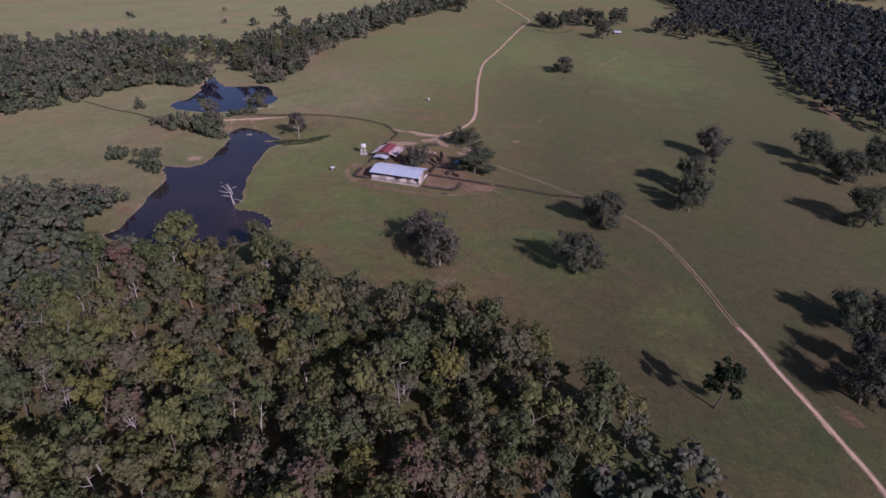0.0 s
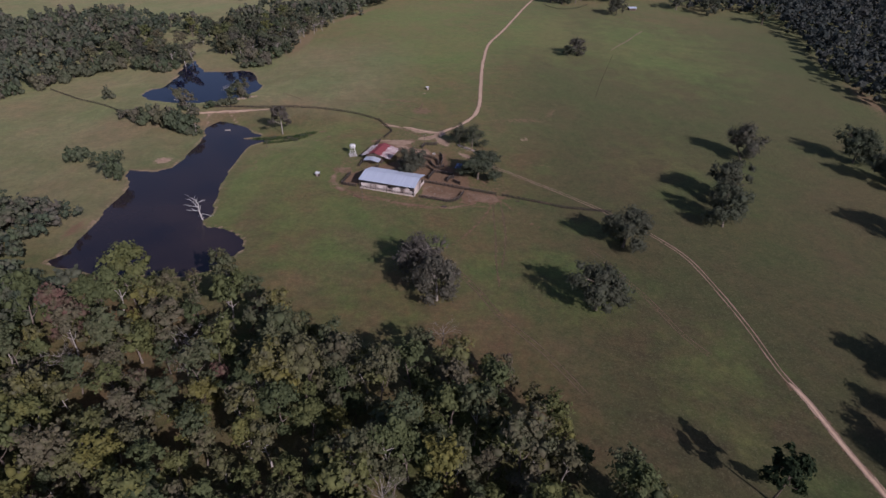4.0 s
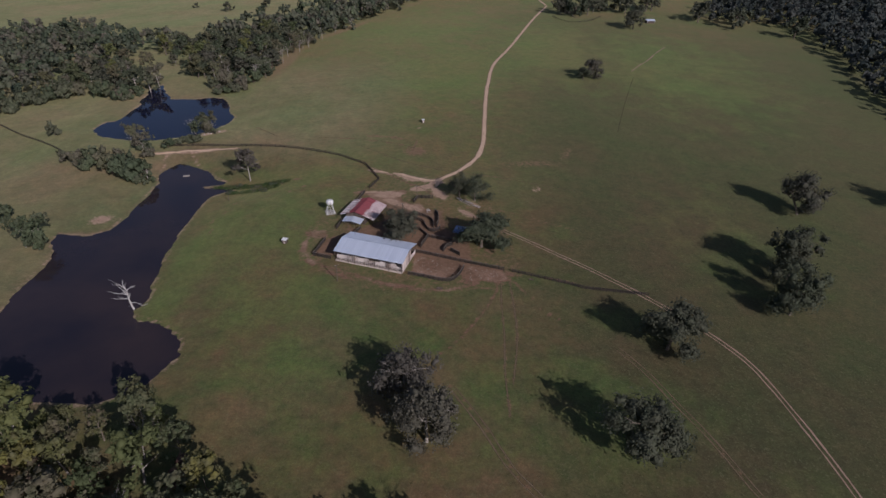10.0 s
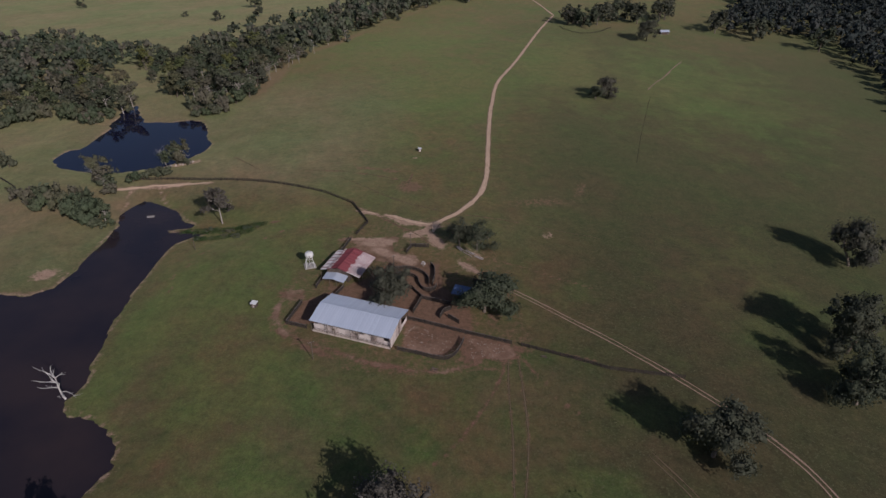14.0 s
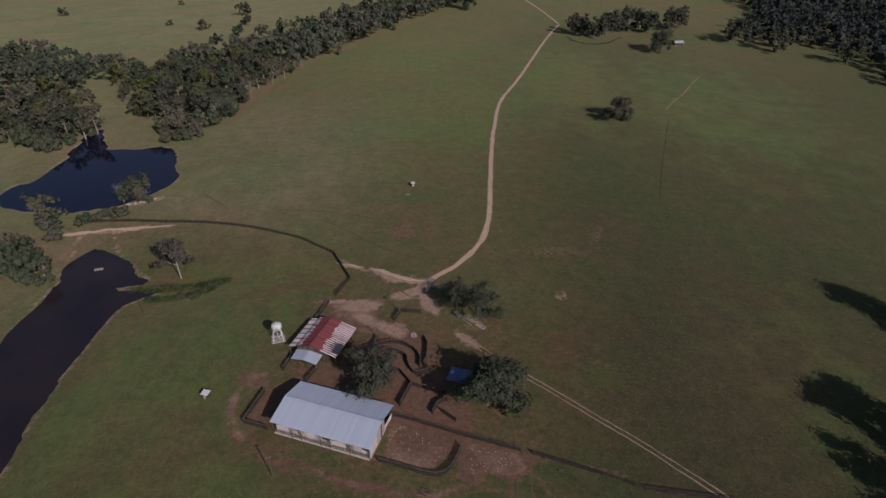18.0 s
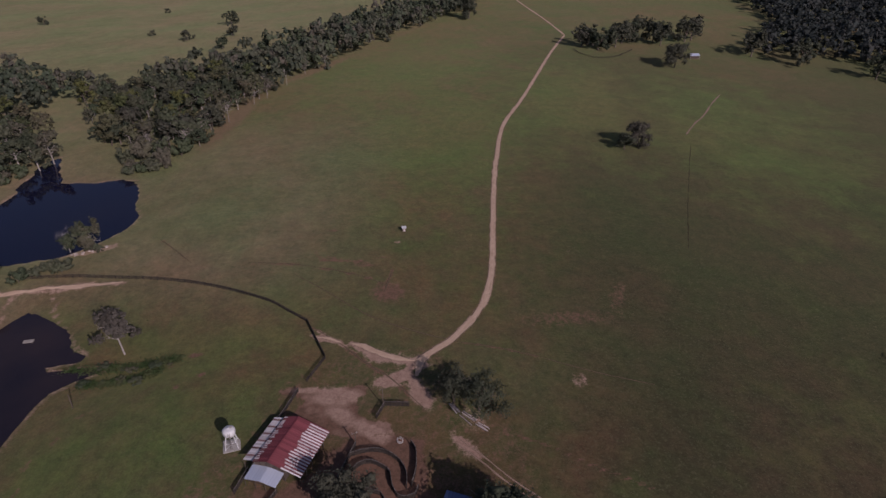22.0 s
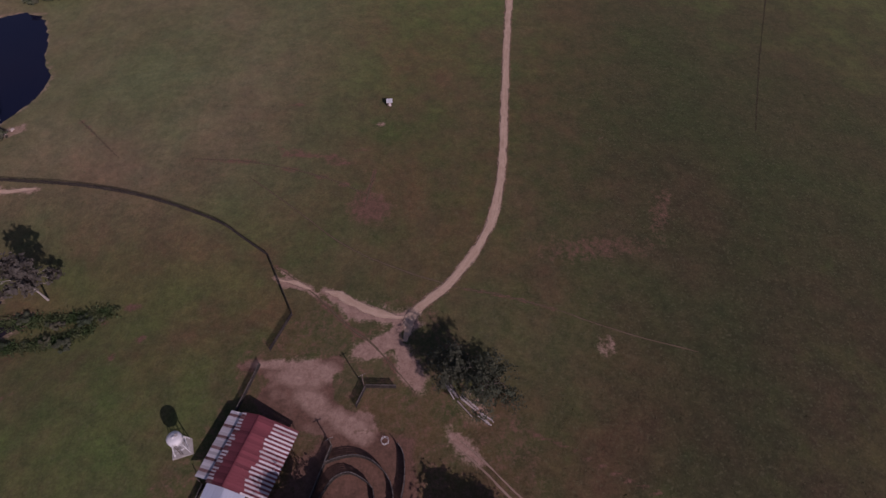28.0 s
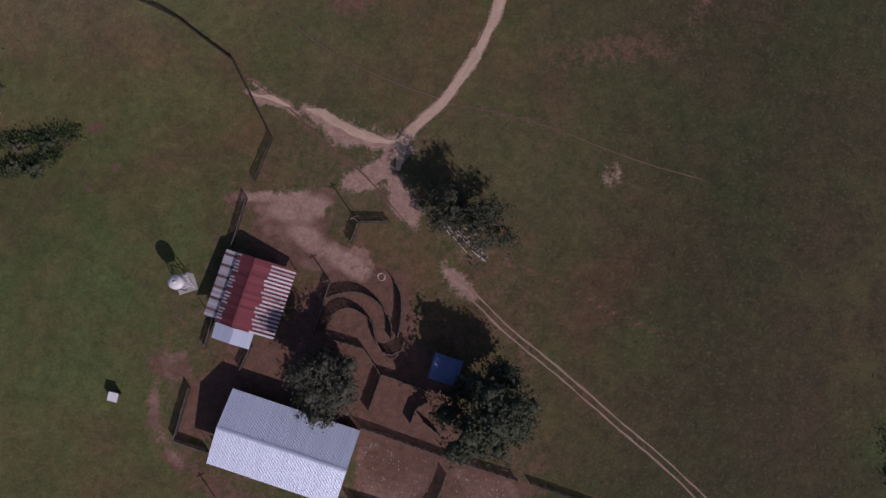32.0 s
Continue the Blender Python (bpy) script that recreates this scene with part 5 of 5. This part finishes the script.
# single field trees: place, size, which of the kinds
FIELD_OAKS = [
    (12.5, -140.0, 1.0, 5), (5.6, -125.0, 0.95, 6), (71.6, -140.8, 1.0, 1), (91.0, -97.5, 1.02, 2), (142.5, -74.5, 0.95, 3), (151.5, -51.5, 1.08, 0), (180.5, 2.0, 1.0, 4), (248.3, 8.0, 1.1, 1), (253.2, -20.0, 1.1, 2), (277.7, -8.0, 1.15, 3),
    (232.9, -79.0, 1.15, 0), (174.4, -168.0, 0.85, 4), (184.5, -171.0, 0.9, 1), (168.2, -193.0, 0.9, 2), (157.0, -209.0, 0.95, 3), (117.0, 192.0, 0.74, 2), (109.0, 187.5, 0.5, 1), (27.6, -1.6, 0.84, 8), (20.5, 1.6, 0.76, 7), (29.8, -41.0, 1.25, 2), (-4.2, -37.5, 0.92, 3),
    (24.6, 540.8, 1.1, 0), (184.8, 357.2, 1.0, 1),
]
for i, (x, y, s, k) in enumerate(FIELD_OAKS):
    near = any(abs(x - a) < 30 and abs(y - b) < 30 for a, b in ((25, -20), (-6, -36)))
    tree("oak_tree", OAKS[k], x, y, s if near else s * 1.14, i * 2.4, "broad dark green oak shading the cattle yard" if near else "broad lone oak with a dark ragged crown in pasture", group="field oaks", flat=0.8 if s > 1.2 else 1.0 if k > 6 else 0.84 if near else 1.1)
tree("pine_tree", PINES[0], 104.6, -216.4, 1.22, 1.0, "slender tree with a high crown on a thin trunk")



# ---- woods ----
def scatter(ring, spacing, seed, jitter=0.42, keep=1.0):
    """Uneven places inside a ring."""
    rng = np.random.default_rng(seed)
    xs, ys = [p[0] for p in ring], [p[1] for p in ring]
    gx, gy = np.meshgrid(np.arange(min(xs), max(xs), float(spacing)), np.arange(min(ys), max(ys), spacing * 0.87))
    gx[1::2] += spacing / 2
    gx = gx + rng.uniform(-jitter, jitter, gx.shape) * spacing
    gy = gy + rng.uniform(-jitter, jitter, gy.shape) * spacing
    ok = (poly_distance(gx, gy, ring) < 0) & (rng.random(gx.shape) < keep)
    return np.stack([gx[ok], gy[ok]], 1)


def far_woods(name, label, spots, low, high, seed, leaves=110, lobes=6, leaf=1.5, squash=1.0, material=M_LEAF_FAR):
    """Countless far trees as one mesh, each with its trunk-high foliage of many clumps."""
    rng = np.random.default_rng(seed)
    kinds = [crown_arrays(300 + seed * 10 + i, 6.4, 5.6, 0.0, lobes, leaves, leaf, 8, 0.72, 0.45, 0.4, (0.2, 0.36)) for i in range(7)]
    quads, core, tris, tone_q, tone_c, at = [], [], [], [], [], 0
    heights = land(spots[:, 0], spots[:, 1])
    for (x, y), z in zip(spots, heights):
        q, c, t = kinds[rng.integers(7)]
        a, s, hue = rng.uniform(0, 2 * np.pi), rng.uniform(low, high), rng.random()
        m = np.array([[np.cos(a), -np.sin(a), 0], [np.sin(a), np.cos(a), 0], [0, 0, squash * rng.uniform(0.8, 1.2)]]) * s
        quads.append(q @ m.T + (x, y, z))
        core.append(c @ m.T + (x, y, z))
        tris.append(t + at)
        tone_q.append(np.full(len(q), hue))
        tone_c.append(np.full(len(c), hue))
        at += len(c)
    me = crown_mesh(name, (np.concatenate(quads), np.concatenate(core), np.concatenate(tris)), material, np.concatenate(tone_q + tone_c))
    return tagged(new(name, me), label, "woods", kind="stuff")


spots = scatter(FOREST, 8.9, 7)
order = np.argsort(np.hypot(spots[:, 0] + 30, (spots[:, 1] + 205) * 1.5))
rnd = random.Random(17)
for n, k in enumerate(order[:300]):
    x, y = spots[k]
    if n % 17 == 5:
        ob = thing("bare_tree", x, y, rnd.uniform(0, 360), label="leafless grey tree standing among the woodland crowns", category="tree", group="woodland trees")
        child("bare_crown", BARE[n % 2], ob, Matrix.Scale(rnd.uniform(1.25, 1.6), 4))
        continue
    tree("woodland_tree", WOODS[rnd.randrange(9)], x, y, rnd.choice((0.62, 0.8, 0.95, 1.1, 1.3)) * rnd.uniform(0.92, 1.08), rnd.uniform(0, 6.28), "leafy woodland tree with a mottled autumn-green crown", group="woodland trees", flat=rnd.uniform(0.85, 1.3))
far_woods("woodland", "dense mixed woodland beyond the nearest trees", spots[order[300:]], 0.95, 1.4, 1, 150, 8, 0.8)

spots = np.concatenate([scatter(BELT, 10.5, 21), scatter(WEST, 12.5, 22)])
for ring in GLADES:
    spots = spots[poly_distance(spots[:, 0], spots[:, 1], ring) > 3.5]
order = np.argsort(np.hypot(spots[:, 0] + 165, spots[:, 1] - 190))
for n, k in enumerate(order[:150]):
    tree("belt_tree", (TALL[0], GROVE[0], TALL[1], BANKS[n % 3], WOODS[n % 9], GROVE[1])[n % 6], *spots[k], rnd.uniform(0.8, 1.25), rnd.uniform(0, 6.28), "dark leafy tree of the belt behind the ponds", group="belt trees")
far_woods("tree_belt", "belt of dark trees along the pasture", spots[order[150:]], 0.95, 1.5, 2, 76, 6, 1.15, 1.25)
for x, y, s in ((-130, 186, 1.25), (-133, 205, 1.35), (-128, 214, 1.2), (-120, 292, 1.3), (-139, 178, 1.0), (-168, 196, 1.0), (-100, 335, 1.2), (-125, 196, 1.15), (-122, 228, 1.3), (-127, 240, 1.1), (-117, 262, 1.25), (-112, 275, 1.1), (-106, 305, 1.2), (-150, 184, 1.1), (-87, 348, 1.2)):
    ob = thing("pale_tree", x, y, rnd.uniform(0, 360), label="bare pale-barked tree at the edge of the belt", category="tree", group="pale trees")
    child("bare_crown", BARE[int(s * 100) % 2], ob, Matrix.Scale(s, 4))

EAST = [(336, 66), (314, 145), (327, 220), (345, 295), (359, 373), (330, 414), (292, 404), (264, 416), (280, 450), (345, 530), (362, 700), (367, 820), (640, 880), (680, 500), (620, 60), (420, 20)]
far_woods("east_woods", "wide dark wood along the edge of the pasture", scatter(EAST, 11.6, 31), 1.25, 1.65, 3, 30, 4, 1.6, 1.0, M_LEAF_EAST)
NORTH = [(-1077, 1370), (-860, 1794), (-569, 1979), (-250, 1760), (-120, 1950), (-300, 2600), (-1500, 2500), (-2200, 1500), (-1500, 1100)]
HORIZON = [(150, 930), (300, 960), (367, 830), (700, 900), (1500, 700), (2300, 1700), (1800, 2700), (-150, 2700), (-100, 2000), (120, 1350)]
north = scatter(NORTH, 56, 33)
wide = scatter(HORIZON, 54, 34)
wide = wide[[noise.noise((x * 0.0032, y * 0.0032, 3.0)) > -0.22 for x, y in wide]]
far_woods("north_woods", "distant woods on the far hills", north, 5.5, 7.5, 4, 14, 3, 2.0, 0.3, M_LEAF_EAST)
far_woods("horizon_woods", "distant woods and clearings to the horizon", wide, 5.0, 7.0, 5, 14, 3, 2.0, 0.3, M_LEAF_EAST)
ROW = scatter([(30, 880), (45, 872), (200, 915), (195, 935)], 9, 35)
far_woods("far_tree_row", "row of dark trees beyond the pasture", ROW, 0.7, 1.0, 6, 90, 5, 1.4)

# grove by the far shelter and trees in the far fields
for x, y, s in ((122, 413, 0.9), (134, 404, 0.95), (128, 421, 1.0), (143, 412, 0.95), (151, 416, 1.0), (160, 431, 1.05), (178, 449, 1.1), (170, 440, 1.0), (193, 428, 1.0), (190, 441, 1.05), (228, 454, 1.15), (220, 447, 1.1), (262, 402, 1.1), (290, 380, 1.1), (305, 396, 1.0), (337, 350, 1.1)):
    tree("grove_tree", GROVE[int(x) % 3], x, y, s * 1.55, x, "dark spreading tree of the grove by the shelter", group="grove trees")
FAR_FIELD = [(-733, 1204, 1.6), (-659, 1251, 1.0), (-401, 915, 1.8), (-372, 707, 0.7), (-312, 533, 0.7), (-258, 494, 1.2), (-241, 578, 1.6), (-215, 507, 1.3), (-202, 441, 1.2), (-286, 1145, 2.0), (-181, 1058, 1.8), (-124, 789, 1.5), (-91, 942, 1.4), (-29, 831, 1.6), (21, 1170, 2.0), (-218, 1399, 2.2), (-305, 1108, 1.3), (43, 871, 1.5), (94, 709, 1.5), (84, 717, 1.3), (106, 702, 1.3), (-500, 640, 1.2)]
for x, y, s in FAR_FIELD:
    tree("field_tree", GROVE[int(-x) % 3], x, y, s * 0.9, x, "round dark tree standing alone in a pale field", group="far field trees", flat=0.85)

# ---- round the ponds ----
for x, y, s in ((-186.5, -27.0, 1.56), (-181, -27.5, 1.58), (-178, 31, 1.7), (-172, 29, 2.1), (-164, 28, 2.0), (-157, 23, 2.1), (-150, 19, 2.2), (-143, 16, 1.9), (-160, 34, 1.6), (-152, 28, 1.7), (-139, 14, 1.2), (-191, 38.5, 1.2), (-146, 30, 1.3), (-153, 51, 1.3), (-142, 56, 1.2), (-137, 60.5, 1.15), (-130, 63.5, 1.25), (-134, 64.5, 1.05), (-148, 44, 1.4), (-155, 36, 1.1),
                (-150, 160, 1.4), (-142, 161, 1.5), (-134, 165, 1.6), (-130, 176, 1.8), (-205, 138, 1.3), (-203, 150, 1.5), (-150, 172, 2.1), (-140, 172, 2.0), (-156, 168, 1.6), (-131.6, 197.3, 1.9), (-150, 156, 1.2), (-145, 158, 1.4), (-138, 160, 1.5), (-209, 140, 1.8), (-136, 169, 1.7)):
    tree("waterside_bush", BUSHES[int(-x) % 4], x, y, s, x, "leafy grey-green bush on the bank of the pond", "bush", "waterside bushes", 1.35 if s > 1.55 else 1.0)
for x, y, s in ((-157, -49, 1.0), (-151, -50, 1.05), (-154, -43, 0.95), (-131.0, 80.5, 1.25), (-127.4, 81.5, 1.08), (-136.0, 79.0, 0.8), (-162, 61, 1.25), (-154, 50, 1.0), (-143, 22, 0.8), (-137.5, 18.5, 0.9)):
    tree("waterside_tree", BANKS[int(-x) % 3], x, y, s, x, "small leafy tree leaning at the edge of the pond", group="waterside trees", flat=0.85 if s > 1.1 else 1.4 if y < 0 else 1.1)
edge, _ = polyline(WEST[:10], 6.5)
for i, p in enumerate(edge):
    x, y = p.x + 2.5 * math.sin(i * 2.1), p.y - 1.5 + 2.5 * math.sin(i * 3.7)
    tree("thicket_bush", BUSHES[i % 4], x, y, 1.5 + 0.6 * math.sin(i * 1.7) ** 2, i * 1.9, "rounded green thicket at the foot of the wood", "bush", "thicket bushes", 1.3)
tree("conifer_bush", BUSHES[0], -214.5, 70.0, 1.35, 0.3, "dense dark bush alone in the pale field", "bush", flat=1.5)
tree("creek_tree", THIN, -86.2, 22.2, 1.5, 1.0, "thin-crowned tree with a pale trunk beside the creek")
for i in range(0, 24, 2):
    x = (-92 + i * 1.9) if i < 14 else (-90 + (i - 14) * 1.9)
    x += 1.6 * math.sin(i * 5.3)
    y = (17.0 if i < 14 else 8.6) + 2.0 * math.sin(i * 2.9) - 0.08 * i
    tree("creek_shrub", BUSHES[i % 3], x, y, 0.34 + 0.17 * ((i * 7) % 4), i * 1.3, "low green shrub along the marshy creek", "shrub", "creek shrubs", 0.5)
for x, y, s in ((-139, 81, 1.0), (-163, 57, 0.8), (-152, 47, 0.7)):
    ob = thing("bare_tree", x, y, x * 7, label="small leafless grey tree on the pond bank", category="tree", group="bank trees")
    child("bare_crown", BARE[0], ob, Matrix.Scale(s, 4))


def dead_tree():
    rnd = random.Random(3)
    pieces = []
    main, w = bent(rnd, (0, 0, -0.6), (-0.30, -0.05, 1), 8.5, 0.07, 5)
    pieces.append(tube(main, [0.42, 0.28, 0.23, 0.2, 0.16, 0.12], 9))
    top, _ = bent(rnd, main[-1], (-0.25, 0.1, 1), 7.0, 0.2, 4)
    pieces.append(tube(top, [0.14, 0.12, 0.09, 0.06, 0.03], 7))
    for k, way, length in ((2, (1, 0.2, 0.35), 6.5), (3, (0.75, 0.3, 1), 7.0), (3, (-1, -0.3, 0.1), 4.5), (4, (-1, 0.1, 0.75), 6.5), (4, (-1, -0.2, 0.35), 6.0), (5, (0.5, -0.2, 0.9), 4.5), (5, (-0.9, 0.3, 0.9), 4.0), (2, (0.8, -0.5, 0.1), 3.0)):
        pts, w = bent(rnd, main[k], way, length, 0.2, 4)
        pieces.append(tube(pts, [0.13, 0.105, 0.08, 0.06, 0.03], 6))
        for j in (1, 2, 3):
            tp, _ = bent(rnd, pts[j], (w.x + rnd.uniform(-0.8, 0.8), w.y + rnd.uniform(-0.8, 0.8), rnd.uniform(-0.1, 0.9)), rnd.uniform(1.4, 2.6), 0.25, 3)
            pieces.append(tube(tp, [0.075, 0.06, 0.045, 0.02], 5))
    v, f = gather(pieces)
    ob = thing("dead_tree", -94.3, -86.6, label="bleached white dead tree leaning over the pond", category="dead tree")
    child("bare_crown", mesh_from("dead_branches", v, f, M_DEADWOOD, True), ob)


dead_tree()


# ---- small things ----
def rock_mesh(name, seed, size, material):
    bm = bmesh.new()
    bmesh.ops.create_icosphere(bm, subdivisions=2, radius=size)
    for v in bm.verts:
        v.co *= 0.75 + 0.5 * noise.noise(v.co * (1.3 / size) + Vector((seed, 0, 0)))
        v.co.z *= 0.6
    return to_mesh(name, bm, material)


ROCKS = [rock_mesh("bank_stone", i, 1.0, M_STONE) for i in range(3)]
rnd = random.Random(23)
for i in range(16):
    x, y = -134 + i * 0.75 + rnd.uniform(-1.2, 1.2), 76.0 + i * 0.45 + rnd.uniform(-1.6, 1.6)
    ob = new("bank_stone", ROCKS[i % 3])
    s = rnd.uniform(0.4, 1.1)
    ob.matrix_basis = Matrix.LocRotScale((x, y, float(land(x, y)) + 0.1 * s), Euler((0, 0, i * 1.1)), (s, s * 0.8, s))
    tagged(ob, "pale broken stone on the pond bank", "stone", "bank stones")


def log_pile(x, y, rz, label, count, length):
    ob = thing("log_pile", x, y, rz, label=label, category="log pile")
    r = random.Random(int(x * 10))
    for i in range(count):
        o = r.uniform(-1.0, 1.0)
        z = 0.14 + 0.2 * (i % 3 == 2)
        child("log", BAR_PALE if i % 3 and y > -20 else BAR_ROUND, ob, bar((-length / 2 + r.uniform(-0.4, 0.4), o, z), (length / 2 + r.uniform(-0.4, 0.4), o + r.uniform(-0.5, 0.5), z + 0.05), 0.22))


log_pile(21.0, -0.9, -52, "pale rails and logs lying under the oak", 8, 4.2)
log_pile(24.4, -4.3, -44, "pale rails and logs lying under the oak", 9, 4.6)
log_pile(28.2, -7.4, -38, "pale broken rails heaped beside the oak", 8, 3.6)
log_pile(13.4, -70.5, -12, "dark logs and scrap lying in the grass", 7, 2.2)
log_pile(48.6, -61.8, -15, "short timber lying by the pasture fence", 3, 1.8)

# round feeder by the race
ob = thing("cattle_feeder", 6.4, -13.2, label="round pale metal cattle feeder on bare earth", category="feeder")
ob.scale = (0.75, 0.75, 0.9)
for k in range(14):
    a, b = 2 * math.pi * k / 14, 2 * math.pi * (k + 1) / 14
    for z in (0.15, 0.6, 1.0):
        child("ring_bar", BAR_STEEL, ob, bar((1.1 * math.cos(a), 1.1 * math.sin(a), z), (1.1 * math.cos(b), 1.1 * math.sin(b), z), 0.07))
    child("upright", BAR_STEEL, ob, bar((1.1 * math.cos(a), 1.1 * math.sin(a), -0.1), (1.1 * math.cos(a), 1.1 * math.sin(a), 1.05), 0.05))

# raft on the pond
bm = bmesh.new()
box_bm(bm, 3.2, 1.6, 0.3, None, 0.06)
ob = new("pond_raft", to_mesh("pond_raft", bm, M_TWIG))
ob.matrix_basis = pose(-121.5, 27.6, -4.15, 0, 0, 15)
tagged(ob, "small grey mud bar afloat in the pond", "raft")


# weeds and tussocks in the pasture
def tussocks():
    rng = np.random.default_rng(9)
    n = 12000
    x, y = rng.uniform(-95, 215, n), rng.uniform(-265, 210, n)
    clump = np.array([noise.noise((a * 0.02, b * 0.02, 5.0)) for a, b in zip(x, y)])
    ok = (clump + rng.uniform(-0.35, 0.35, n) > -0.1) & (bare_earth(x, y) < 0.3) & (poly_distance(x, y, POND_SHORE["south"]) > 2) & (poly_distance(x, y, FOREST) > 1)
    x, y = x[ok], y[ok]
    z = land(x, y)
    verts = []
    for k in range(4):
        a = rng.uniform(0, 6.28, len(x))
        s = rng.uniform(0.12, 0.42, len(x))
        u = np.stack([np.cos(a), np.sin(a), 0 * a], 1) * s[:, None]
        c = np.stack([x + rng.uniform(-0.25, 0.25, len(x)), y + rng.uniform(-0.25, 0.25, len(x)), z - 0.05], 1)
        up = np.stack([rng.uniform(-0.1, 0.1, len(x)), rng.uniform(-0.1, 0.1, len(x)), rng.uniform(0.04, 0.12, len(x))], 1)
        verts.append(np.stack([c - u, c + u, c + u * 1.5 + up, c - u * 1.4 + up * 0.8], 1).reshape(-1, 3))
    none = np.zeros((0, 3))
    me = crown_mesh("weeds", (np.concatenate(verts), none, np.zeros((0, 3), int)), M_WEED)
    tagged(new("weeds", me), "scattered weeds and grass tussocks in the pasture", "weeds", kind="stuff")


tussocks()


# pale bits of stone and dung on the floor of the pens
def pebbles():
    rng = np.random.default_rng(12)
    x, y = rng.uniform(2, 36, 260), rng.uniform(-66, -50, 260)
    ok = (poly_distance(x, y, [(3, -49), (21, -54), (20, -61), (15, -64), (3, -61)]) < 0) | (poly_distance(x, y, [(23, -55), (36, -58), (37, -63), (25, -65)]) < 0)
    pieces = []
    for px, py, s in zip(x[ok], y[ok], rng.uniform(0.08, 0.26, ok.sum())):
        z = float(land(px, py))
        ring = [(px + s * math.cos(a) * (0.7 + 0.3 * math.sin(3 * a + px)), py + s * math.sin(a), z + 0.02) for a in (0, 1.05, 2.1, 3.14, 4.2, 5.25)]
        pieces.append((ring + [(px, py, z + 0.5 * s)], [(i, (i + 1) % 6, 6) for i in range(6)]))
    v, f = gather(pieces)
    tagged(new("pebbles", mesh_from("pebbles", v, f, M_STONE)), "pale stones scattered on the trodden pen floor", "stones", kind="stuff")


pebbles()


# rank green growth along the creek
def marsh():
    rng = np.random.default_rng(31)
    pts, _ = polyline([(-101, 13.5), (-92, 15.0), (-84, 15.6), (-75, 16.4), (-66, 17.4)], 0.5)
    low, _ = polyline([(-92, 7.0), (-84, 8.2), (-76, 10.2), (-70, 12.6)], 0.5)
    base = np.array([p[:] for p in pts + low])
    n = 9000
    c = base[rng.integers(len(base), size=n)] + np.stack([rng.normal(0, 1.2, n), rng.normal(0, 1.0, n)], 1)
    tall = 0.35 + 0.75 * np.array([max(0.0, 0.5 + noise.noise((x * 0.35, y * 0.35, 2.0))) for x, y in c])
    at = np.stack([c[:, 0], c[:, 1], land(c[:, 0], c[:, 1]) + tall * rng.uniform(0.1, 1.0, n)], 1)
    u, v = rng.normal(size=(n, 3)), rng.normal(size=(n, 3))
    u, v = u / np.linalg.norm(u, axis=1)[:, None], v / np.linalg.norm(v, axis=1)[:, None]
    s = rng.uniform(0.15, 0.38, n)[:, None]
    quads = np.stack([at - u * s, at - v * s * 0.6, at + u * s, at + v * s * 0.6], 1).reshape(-1, 3)
    me = crown_mesh("marsh_plants", (quads, np.zeros((0, 3)), np.zeros((0, 3), int)), M_MARSH)
    tagged(new("marsh_plants", me), "rank green reeds and weeds along the creek", "reeds", kind="stuff")


marsh()
